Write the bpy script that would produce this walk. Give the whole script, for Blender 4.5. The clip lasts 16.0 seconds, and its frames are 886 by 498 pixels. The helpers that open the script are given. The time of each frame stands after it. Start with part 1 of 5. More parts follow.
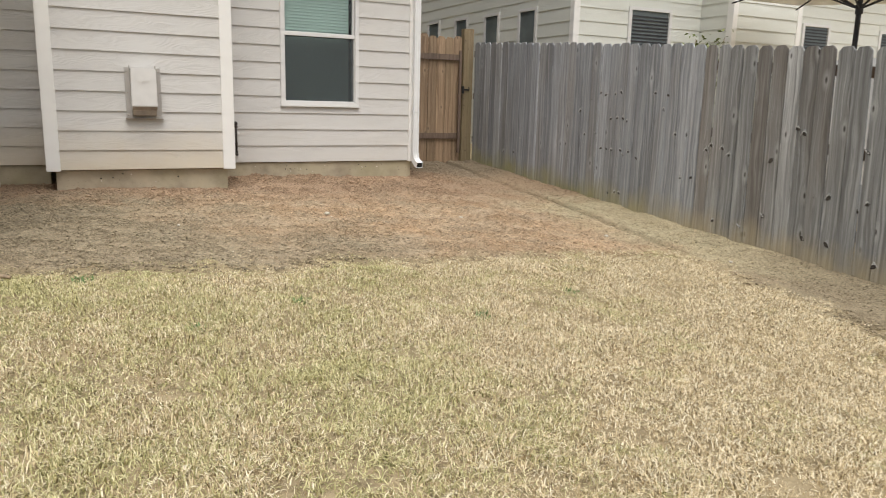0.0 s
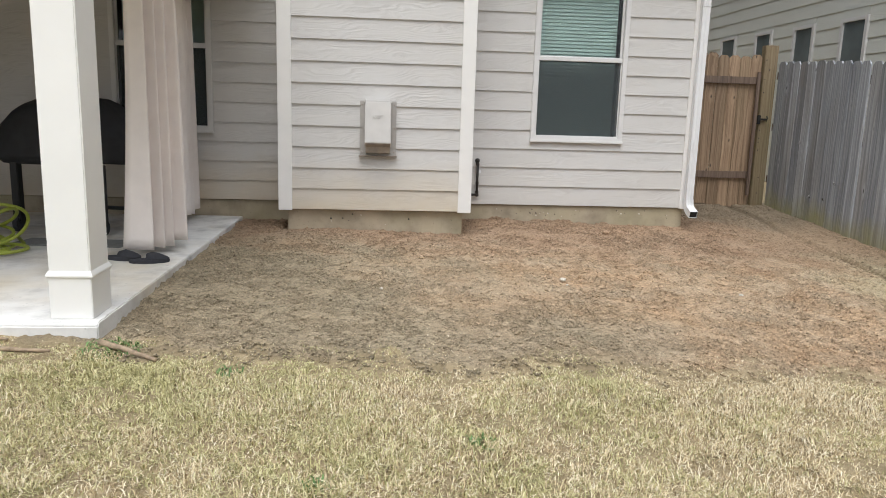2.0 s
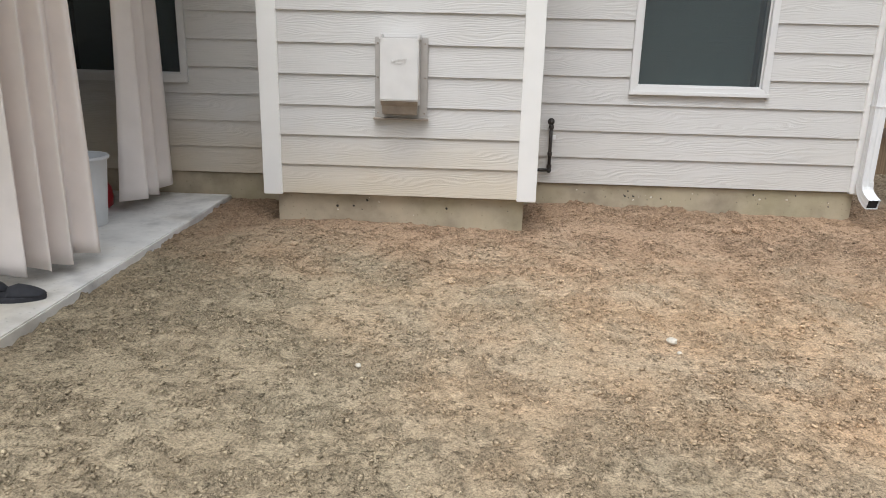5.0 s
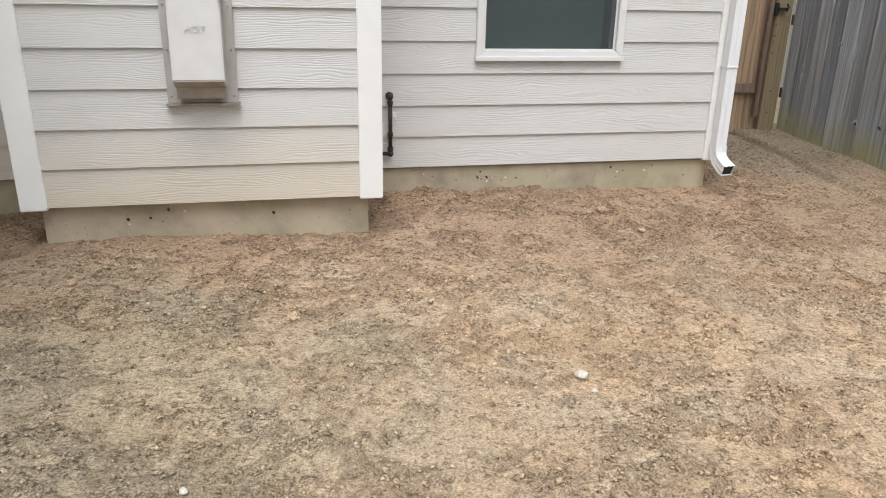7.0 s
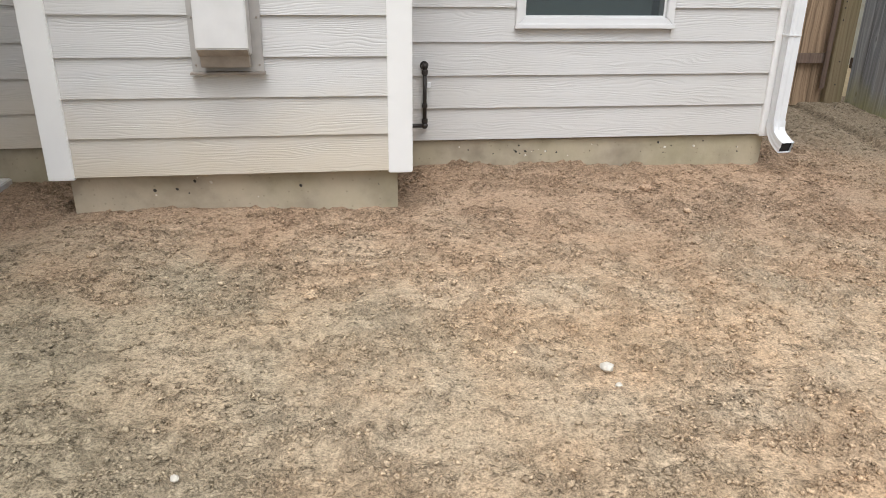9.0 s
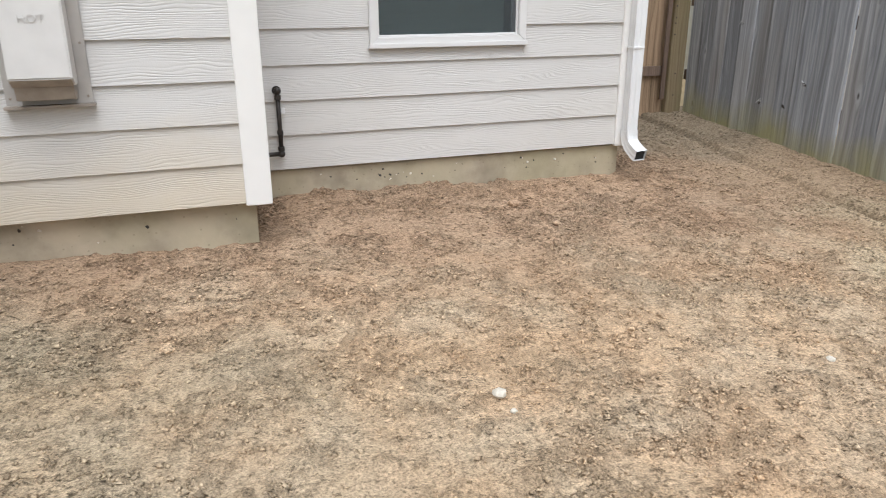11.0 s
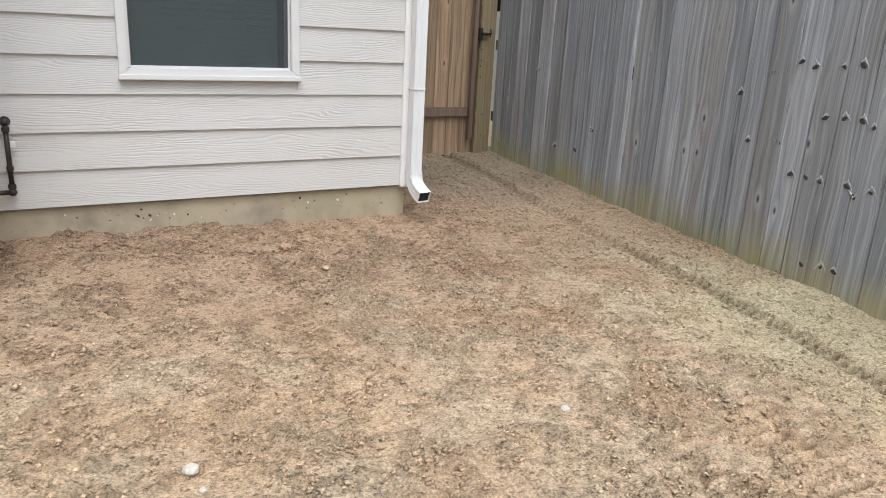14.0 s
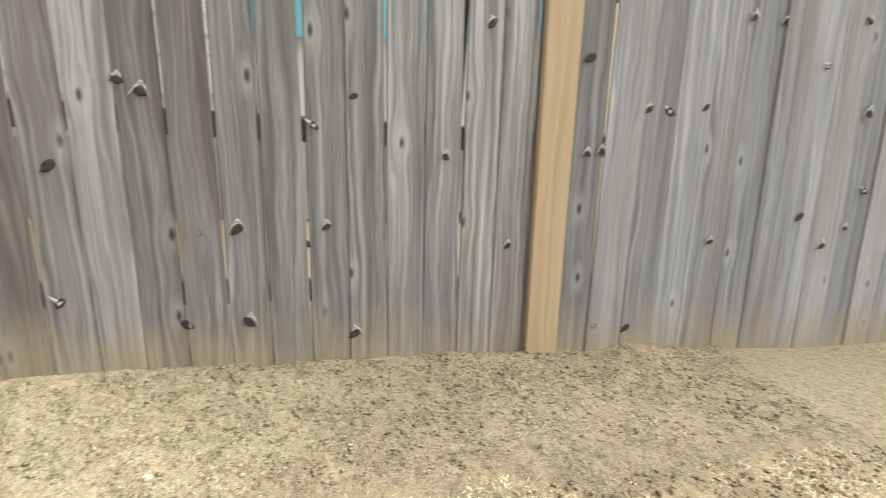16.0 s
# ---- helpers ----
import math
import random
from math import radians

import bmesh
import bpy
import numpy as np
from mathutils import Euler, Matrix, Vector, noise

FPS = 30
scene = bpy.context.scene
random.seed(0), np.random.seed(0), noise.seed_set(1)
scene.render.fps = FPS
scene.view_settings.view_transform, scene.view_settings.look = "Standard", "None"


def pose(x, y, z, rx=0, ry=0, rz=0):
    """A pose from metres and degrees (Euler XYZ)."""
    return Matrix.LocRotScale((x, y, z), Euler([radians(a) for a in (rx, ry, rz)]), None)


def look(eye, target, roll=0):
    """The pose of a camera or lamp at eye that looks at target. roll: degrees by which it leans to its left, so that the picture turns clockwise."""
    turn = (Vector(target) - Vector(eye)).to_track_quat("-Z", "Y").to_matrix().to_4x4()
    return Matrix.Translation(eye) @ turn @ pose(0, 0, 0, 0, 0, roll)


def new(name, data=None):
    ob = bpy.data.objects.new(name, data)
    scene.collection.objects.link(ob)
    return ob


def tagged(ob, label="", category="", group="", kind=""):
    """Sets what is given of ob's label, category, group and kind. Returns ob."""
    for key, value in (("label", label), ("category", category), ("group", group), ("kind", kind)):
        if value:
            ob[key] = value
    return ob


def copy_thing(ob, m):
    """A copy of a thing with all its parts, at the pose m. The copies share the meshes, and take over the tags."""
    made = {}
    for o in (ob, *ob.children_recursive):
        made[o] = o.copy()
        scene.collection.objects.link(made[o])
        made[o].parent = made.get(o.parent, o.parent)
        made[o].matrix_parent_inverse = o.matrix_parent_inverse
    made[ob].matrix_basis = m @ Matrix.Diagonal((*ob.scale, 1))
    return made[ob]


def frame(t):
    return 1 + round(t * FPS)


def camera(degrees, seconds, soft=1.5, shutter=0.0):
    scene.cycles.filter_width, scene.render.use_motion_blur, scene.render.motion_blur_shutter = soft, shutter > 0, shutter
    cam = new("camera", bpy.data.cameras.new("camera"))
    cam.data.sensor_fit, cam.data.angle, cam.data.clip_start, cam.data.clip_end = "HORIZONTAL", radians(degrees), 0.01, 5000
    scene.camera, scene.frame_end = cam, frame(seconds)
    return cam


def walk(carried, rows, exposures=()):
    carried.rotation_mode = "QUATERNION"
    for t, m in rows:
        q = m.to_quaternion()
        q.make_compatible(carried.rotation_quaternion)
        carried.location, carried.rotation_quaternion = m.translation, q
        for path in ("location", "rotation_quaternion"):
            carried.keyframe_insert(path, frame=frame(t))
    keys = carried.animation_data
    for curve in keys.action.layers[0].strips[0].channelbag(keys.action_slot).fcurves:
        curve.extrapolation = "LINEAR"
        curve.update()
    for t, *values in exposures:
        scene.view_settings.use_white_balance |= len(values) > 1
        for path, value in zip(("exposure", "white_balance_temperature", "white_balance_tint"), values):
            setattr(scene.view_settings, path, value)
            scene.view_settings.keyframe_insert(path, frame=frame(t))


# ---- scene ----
cam = camera(62.7, 16.0, soft=0.9, shutter=0.1)
# the phone's own exposure and white balance along the walk
LIGHTING = [(0.0, 0.1, 6500, 10), (1.5, 0.1, 6200, 10), (3.5, 0.1, 6050, 10), (6.0, 0.26, 6050, 10), (7.0, 0.3, 6050, 10), (12.5, 0.32, 5950, 10), (14.5, 0.32, 5950, 10), (15.2, 0.45, 6000, 10), (15.5, 0.52, 5950, 8), (16.0, 0.72, 6450, 10)]
PATH = [
    (0, (0.321, 0.294, 1.386), (1.197, 2.048, 0.991), 1.5),
    (0.5, (0.515, 0.504, 1.394), (1.11, 2.377, 1.019), 1.1),
    (1, (0.718, 0.727, 1.427), (1.146, 2.648, 1.071), 1.9),
    (1.5, (0.852, 1.028, 1.504), (0.974, 2.991, 1.138), 1.9),
    (2, (0.958, 1.46, 1.548), (1.122, 3.419, 1.181), 1.7),
    (2.5, (1.148, 1.784, 1.555), (1.311, 3.736, 1.152), 2.7),
    (3, (1.264, 2.078, 1.596), (1.189, 4.022, 1.134), 3.7),
    (3.5, (1.349, 2.484, 1.628), (1.187, 4.416, 1.134), 4.2),
    (3.7, (1.395, 2.62, 1.627), (1.236, 4.549, 1.124), 4.8),
    (5.8, (1.36, 4.002, 1.654), (1.327, 5.905, 1.038), -1.1),
    (6, (1.318, 4.108, 1.656), (1.312, 6.006, 1.027), -1.2),
    (6.5, (1.248, 4.317, 1.678), (1.465, 6.202, 1.046), -0.7),
    (7, (1.259, 4.354, 1.672), (1.67, 6.195, 1.007), 1.1),
    (7.5, (1.31, 4.348, 1.658), (1.793, 6.151, 0.941), 1.7),
    (8, (1.4, 4.38, 1.678), (1.816, 6.193, 0.945), 1.7),
    (8.2, (1.436, 4.393, 1.682), (1.789, 6.216, 0.939), 1.6),
    (10.3, (1.357, 4.603, 1.61), (1.586, 6.457, 0.897), 0.4),
    (10.5, (1.37, 4.61, 1.609), (1.708, 6.454, 0.912), 0.1),
    (11, (1.421, 4.646, 1.604), (2.04, 6.424, 0.929), -0.1),
    (11.5, (1.454, 4.632, 1.612), (2.32, 6.302, 0.934), 0.7),
    (12, (1.457, 4.638, 1.62), (2.331, 6.322, 0.985), 1.3),
    (12.5, (1.434, 4.659, 1.629), (2.215, 6.403, 1.039), 2.2),
    (13, (1.483, 4.659, 1.634), (2.353, 6.366, 1.061), 1.6),
    (13.5, (1.68, 4.639, 1.623), (2.634, 6.303, 1.054), 2.3),
    (14, (1.935, 4.621, 1.625), (2.909, 6.268, 1.043), 3.1),
    (14.5, (2.294, 4.701, 1.613), (3.439, 6.232, 1.027), 3.7),
    (15, (2.607, 4.656, 1.578), (4.011, 5.912, 0.905), 2.0),
    (15.2, (2.738, 4.604, 1.567), (4.246, 5.707, 0.852), 1.2),
    (15.3, (2.78, 4.578, 1.568), (4.385, 5.53, 0.849), 1.5),
    (15.5, (2.913, 4.517, 1.565), (4.699, 5.066, 0.852), 1.9),
    (15.7, (3.034, 4.466, 1.583), (4.901, 4.51, 0.869), 2.6),
    (15.8, (3.101, 4.453, 1.588), (4.958, 4.246, 0.876), 2.7),
    (15.9, (3.156, 4.437, 1.59), (4.976, 3.994, 0.889), 2.8),
    (16, (3.169, 4.428, 1.599), (4.933, 3.776, 0.917), 3.4),
]
walk(cam, [(t, look(eye, target, roll)) for t, eye, target, roll in PATH], LIGHTING)

# ---- world and light: a bright overcast day ----
world = bpy.data.worlds.new("overcast_sky")
scene.world = world
world.use_nodes = True
wn = world.node_tree
sky = wn.nodes.new("ShaderNodeTexSky")
sky.sky_type, sky.sun_disc = "NISHITA", False
sky.sun_elevation, sky.sun_rotation = math.radians(64), math.radians(192)
sky.air_density, sky.dust_density, sky.ozone_density = 1.0, 4.0, 1.0
soften = wn.nodes.new("ShaderNodeHueSaturation")
soften.inputs["Saturation"].default_value = 0.12
wn.links.new(sky.outputs["Color"], soften.inputs["Color"])
wn.links.new(soften.outputs["Color"], wn.nodes["Background"].inputs["Color"])
wn.nodes["Background"].inputs["Strength"].default_value = 0.125
sun = new("sun", bpy.data.lights.new("sun", "SUN"))
sun.data.energy, sun.data.angle, sun.data.color = 2.0, math.radians(50), (1.0, 0.975, 0.94)
sun.matrix_world = look((0.0, 0.0, 20.0), (1.6, 7.4, 4.5))

random.seed(7)
rng = np.random.default_rng(7)


# ---- small helpers ----
def lattice(x, y, seed):
    h = (np.floor(x).astype(np.int64) * 374761393 + np.floor(y).astype(np.int64) * 668265263 + seed * 1442695041) & 0x7FFFFFFF
    h = ((h ^ (h >> 13)) * 1274126177) & 0x7FFFFFFF
    return ((h ^ (h >> 16)) & 0xFFFF) / 65535.0


def vnoise(x, y, seed=0):
    """Smooth noise, 0 to 1."""
    x, y = np.asarray(x, float), np.asarray(y, float)
    fx, fy = x - np.floor(x), y - np.floor(y)
    fx, fy = fx * fx * (3 - 2 * fx), fy * fy * (3 - 2 * fy)
    a, b = lattice(x, y, seed), lattice(x + 1, y, seed)
    c, d = lattice(x, y + 1, seed), lattice(x + 1, y + 1, seed)
    return (a * (1 - fx) + b * fx) * (1 - fy) + (c * (1 - fx) + d * fx) * fy


def ground_z(x, y):
    """The yard falls away from the house and towards the fence."""
    x, y = np.clip(np.asarray(x, float), -6.0, 16.0), np.clip(np.asarray(y, float), -8.0, 13.0)
    xe = np.where(x > 6.2, 6.2, x)
    bank = 0.055 * np.clip((y - 7.9) / 0.7, 0, 1) * np.clip((xe - 1.5) / 0.6, 0, 1) * np.clip((5.0 - xe) / 0.8, 0, 1)
    z = 0.2332 - 0.0732 * xe + 0.0352 * y + 0.00476 * xe * y + bank
    z = z - 0.05 * np.clip((2.9 - y) / 1.6, 0, 1) * np.clip((xe - 4.4) / 1.3, 0, 1)
    return np.minimum(z, 0.475 + 0.06 * np.clip(xe, 0, 1) + 10 * (y > 9))


def lawn_depth(x, y):
    """Metres inside the turf's ragged edge; negative on the bare soil."""
    x, y = np.asarray(x, float), np.asarray(y, float)
    far = np.where(x < -0.42, 4.9, 4.95 + 0.02 * x) + 0.24 * (vnoise(x * 2.1, x * 0 + 3.0, 5) - 0.5) + 0.16 * (vnoise(x * 7, y * 7, 6) - 0.5) - y
    side = 4.82 + 0.06 * (y - 3.0) + 0.22 * (vnoise(y * 2.3, y * 0 + 4.0, 7) - 0.5) + 0.14 * (vnoise(x * 8, y * 8, 9) - 0.5) - x
    return np.minimum(far, side)


def box(bm, lo, hi, m=None):
    vs = [bm.verts.new((x, y, z)) for x in (lo[0], hi[0]) for y in (lo[1], hi[1]) for z in (lo[2], hi[2])]
    for f in ((0, 1, 3, 2), (4, 6, 7, 5), (0, 4, 5, 1), (2, 3, 7, 6), (0, 2, 6, 4), (1, 5, 7, 3)):
        bm.faces.new([vs[i] for i in f])
    if m is not None:
        bmesh.ops.transform(bm, matrix=m, verts=vs)
    return vs


def prism(bm, outline, a, b, axis):
    """The outline (pairs) drawn out along an axis from a to b."""
    def put(p, d):
        return {"x": (d, p[0], p[1]), "y": (p[0], d, p[1]), "z": (p[0], p[1], d)}[axis]
    one = [bm.verts.new(put(p, a)) for p in outline]
    two = [bm.verts.new(put(p, b)) for p in outline]
    n = len(outline)
    bm.faces.new(one[::-1])
    bm.faces.new(two)
    for i in range(n):
        bm.faces.new((one[i], one[(i + 1) % n], two[(i + 1) % n], two[i]))


def loft(bm, rings, closed=True, cap=True):
    rows = [[bm.verts.new(p) for p in ring] for ring in rings]
    n = len(rows[0])
    for r, s in zip(rows, rows[1:]):
        for i in range(n if closed else n - 1):
            bm.faces.new((r[i], r[(i + 1) % n], s[(i + 1) % n], s[i]))
    if cap and closed:
        bm.faces.new(rows[0][::-1])
        bm.faces.new(rows[-1])


def ring(c, r, n=12, up=(0, 0, 1), squash=1.0):
    q = Vector(up).to_track_quat("Z", "Y")
    return [Vector(c) + q @ Vector((r * math.cos(i * 2 * math.pi / n), squash * r * math.sin(i * 2 * math.pi / n), 0)) for i in range(n)]


def tube(bm, pts, r, n=10):
    rings = []
    for i, p in enumerate(pts):
        d = Vector(pts[min(i + 1, len(pts) - 1)]) - Vector(pts[max(i - 1, 0)])
        rad = r[i] if isinstance(r, (list, tuple)) else r
        rings.append(ring(p, rad, n, d.normalized()))
    loft(bm, rings)


def finish(bm, bevel=0.0, smooth=False):
    if bevel:
        bmesh.ops.bevel(bm, geom=list(bm.edges), offset=bevel, segments=2, affect="EDGES", clamp_overlap=True)
    bmesh.ops.recalc_face_normals(bm, faces=bm.faces)
    if smooth:
        for f in bm.faces:
            f.smooth = True
    return bm


def mesh_of(name, bm, material):
    me = bpy.data.meshes.new(name)
    bm.to_mesh(me)
    bm.free()
    if material:
        me.materials.append(material)
    return me


def part(name, bm, material, parent=None, label="", bevel=0.0, smooth=False):
    ob = new(name, mesh_of(name, finish(bm, bevel, smooth), material))
    if parent:
        ob.parent = parent
    return tagged(ob, label)


def solid(name, lo, hi, material, parent=None, label="", bevel=0.004):
    bm = bmesh.new()
    box(bm, lo, hi)
    return part(name, bm, material, parent, label, bevel)


def thing(name, label, category, at=(0, 0, 0), group="", kind=""):
    ob = new(name)
    ob.location = at
    ob.empty_display_size = 0.1
    return tagged(ob, label, category, group, kind)


def structure(ob, label, category):
    return tagged(ob, label, category, kind="structure")


def raw_mesh(name, verts, faces, material):
    """A mesh from arrays: verts (n, 3), faces (m, k)."""
    me = bpy.data.meshes.new(name)
    k = faces.shape[1]
    me.vertices.add(len(verts))
    me.vertices.foreach_set("co", np.ascontiguousarray(verts, dtype=np.float32).ravel())
    me.loops.add(faces.size)
    me.loops.foreach_set("vertex_index", np.ascontiguousarray(faces, dtype=np.int32).ravel())
    me.polygons.add(len(faces))
    me.polygons.foreach_set("loop_start", np.arange(0, faces.size, k, dtype=np.int32))
    me.polygons.foreach_set("loop_total", np.full(len(faces), k, dtype=np.int32))
    me.update(calc_edges=True)
    me.validate()
    me.materials.append(material)
    return me


# ---- materials ----
class Shade:
    """A node material under construction."""

    def __init__(self, name, rough=0.6, metal=0.0, spec=0.5):
        self.m = bpy.data.materials.new(name)
        self.m.use_nodes = True
        self.t = self.m.node_tree
        self.b = self.t.nodes["Principled BSDF"]
        self.b.inputs["Roughness"].default_value = rough
        self.b.inputs["Metallic"].default_value = metal
        self.b.inputs["Specular IOR Level"].default_value = spec

    def n(self, kind, **values):
        node = self.t.nodes.new("ShaderNode" + kind)
        for k, v in values.items():
            if k in ("operation", "blend_type", "data_type", "feature", "attribute_name", "wave_type", "bands_direction"):
                if k == "attribute_name":
                    node.attribute_name = v
                elif k == "operation":
                    node.operation = v
                elif k == "blend_type":
                    node.blend_type = v
                elif k == "feature":
                    node.feature = v
                continue
            key = int(k[1:]) if k[0] == "i" and k[1:].isdigit() else k.replace("_", " ")
            self.put(node.inputs[key], v)
        return node

    def put(self, socket, v):
        if isinstance(v, bpy.types.NodeSocket):
            self.t.links.new(v, socket)
        else:
            socket.default_value = v

    def coords(self, scale=(1, 1, 1), world_space=False, shift=None):
        src = self.n("NewGeometry").outputs["Position"] if world_space else self.n("TexCoord").outputs["Object"]
        if shift is not None:
            src = self.n("VectorMath", operation="ADD", i0=src, i1=shift).outputs[0]
        return self.n("VectorMath", operation="MULTIPLY", i0=src, i1=scale).outputs[0]

    def noise(self, vec, scale, detail=3.0, rough=0.55):
        return self.n("TexNoise", Vector=vec, Scale=scale, Detail=detail, Roughness=rough).outputs["Fac"]

    def ramp(self, fac, stops):
        node = self.n("ValToRGB", Fac=fac)
        e = node.color_ramp.elements
        while len(e) < len(stops):
            e.new(0.5)
        for el, (p, c) in zip(e, stops):
            el.position = p
            el.color = (*c, 1) if not isinstance(c, (int, float)) else (c, c, c, 1)
        return node.outputs["Color"]

    def mix(self, fac, a, b, mode="MIX"):
        node = self.t.nodes.new("ShaderNodeMix")
        node.data_type, node.blend_type = "RGBA", mode
        for key, v in (("Factor_Float", fac), ("A_Color", a), ("B_Color", b)):
            sock = next(s for s in node.inputs if s.identifier == key)
            if isinstance(v, tuple) and len(v) == 3:
                v = (*v, 1)
            self.put(sock, v)
        return next(s for s in node.outputs if s.identifier == "Result_Color")

    def math(self, op, a, b=0.0, c=None):
        node = self.n("Math", operation=op, i0=a, i1=b)
        if c is not None:
            self.put(node.inputs[2], c)
        return node.outputs[0]

    def random_shift(self, amount=37.0):
        r = self.n("ObjectInfo").outputs["Random"]
        return self.n("CombineXYZ", X=self.math("MULTIPLY", r, amount), Y=self.math("MULTIPLY", r, amount * 1.7), Z=self.math("MULTIPLY", r, amount * 0.6)).outputs[0]

    def done(self, colour, bump=None, height=0.3, dist=0.01, rough=None):
        self.put(self.b.inputs["Base Color"], (*colour, 1) if isinstance(colour, tuple) else colour)
        if rough is not None:
            self.put(self.b.inputs["Roughness"], rough)
        if bump is not None:
            self.put(self.b.inputs["Normal"], self.n("Bump", Height=bump, Strength=height, Distance=dist).outputs[0])
        return self.m


def plain(name, colour, rough=0.6, metal=0.0, vary=0.12, scale=14.0, bump=0.15):
    s = Shade(name, rough, metal)
    f = s.noise(s.coords(), scale, 4.0)
    dark = tuple(c * (1 - vary) for c in colour)
    light = tuple(min(1, c * (1 + vary)) for c in colour)
    return s.done(s.ramp(f, [(0.3, dark), (0.7, light)]), s.noise(s.coords(), scale * 9, 3.0), bump, 0.003)


def siding_paint(name, colour):
    """Painted fibre-cement lap boards, embossed with a cedar grain."""
    s = Shade(name, 0.6, spec=0.35)
    v = s.coords((1, 1, 1), shift=s.random_shift())
    p = s.n("SeparateXYZ", Vector=v)
    flow = s.noise(s.coords((2.0, 1, 9.0), shift=s.random_shift()), 1.0, 2.5, 0.45)
    fray = s.noise(s.coords((14, 14, 90), shift=s.random_shift()), 1.0, 3.0)
    phase = s.math("ADD", s.math("MULTIPLY", p.outputs["Z"], 560.0), s.math("ADD", s.math("MULTIPLY", flow, 62.0), s.math("MULTIPLY", fray, 3.4)))
    line = s.math("POWER", s.math("ADD", 0.5, s.math("MULTIPLY", s.math("SINE", phase), 0.5)), 2.2)
    here = s.ramp(s.noise(s.coords((3.0, 1, 16), shift=s.random_shift(19.0)), 1.0, 2.0), [(0.34, 0.15), (0.62, 1.0)])
    groove = s.math("MULTIPLY", line, here)
    height = s.math("SUBTRACT", s.math("MULTIPLY", s.noise(v, 150.0, 2.0), 0.25), groove)
    w = s.coords((1, 1, 1), world_space=True)
    blotch = s.noise(w, 1.3, 4.0)
    col = s.mix(s.ramp(blotch, [(0.35, 0.0), (0.75, 0.5)]), colour, tuple(c * k for c, k in zip(colour, (0.95, 0.935, 0.9))))
    # grooves toned darker so the grain's shade carries at a distance
    col = s.mix(s.math("MULTIPLY", groove, 0.30), col, tuple(c * k for c, k in zip(colour, (0.70, 0.69, 0.67))))
    r = s.n("ObjectInfo").outputs["Random"]
    col = s.mix(s.math("MULTIPLY", r, 0.35), col, tuple(c * 0.95 for c in colour))
    # rust-tinged dirt that splashes up from the soil
    z = s.n("SeparateXYZ", Vector=w).outputs["Z"]
    low = s.ramp(s.math("ADD", s.math("MULTIPLY", s.math("SUBTRACT", z, 0.62), 1.1), s.math("MULTIPLY", s.math("SUBTRACT", s.noise(w, 2.4, 4.0), 0.5), 0.5)), [(0.0, 0.5), (0.55, 0.0)])
    wx = s.n("SeparateXYZ", Vector=w).outputs["X"]
    low = s.math("MULTIPLY", low, s.ramp(s.math("MULTIPLY", wx, 0.25), [(0.43, 1.0), (0.46, 0.18)]))
    col = s.mix(low, col, (0.60, 0.46, 0.24))
    return s.done(col, height, 0.5, 0.002)


def concrete(name, colour, stain, cool=False):
    s = Shade(name, 0.88, spec=0.25)
    w = s.coords((1, 1, 1), world_space=True)
    a = s.noise(w, 3.0, 5.0, 0.6)
    col = s.ramp(a, [(0.3, tuple(c * 0.62 for c in colour)), (0.52, colour), (0.72, tuple(min(1, c * 1.18) for c in colour))])
    col = s.mix(s.ramp(s.noise(w, 1.1, 4.0), [(0.45, 0.0), (0.75, 0.7)]), col, stain)
    fine = s.noise(w, 60.0, 4.0)
    pits = s.ramp(s.n("TexVoronoi", Vector=w, Scale=26.0).outputs["Distance"], [(0.06, 0.0), (0.16, 1.0)])
    col = s.mix(s.math("SUBTRACT", 0.35, s.math("MULTIPLY", pits, 0.35)), col, tuple(c * 0.4 for c in colour))
    return s.done(col, s.math("ADD", s.math("MULTIPLY", fine, 0.6), pits), 0.35, 0.006)


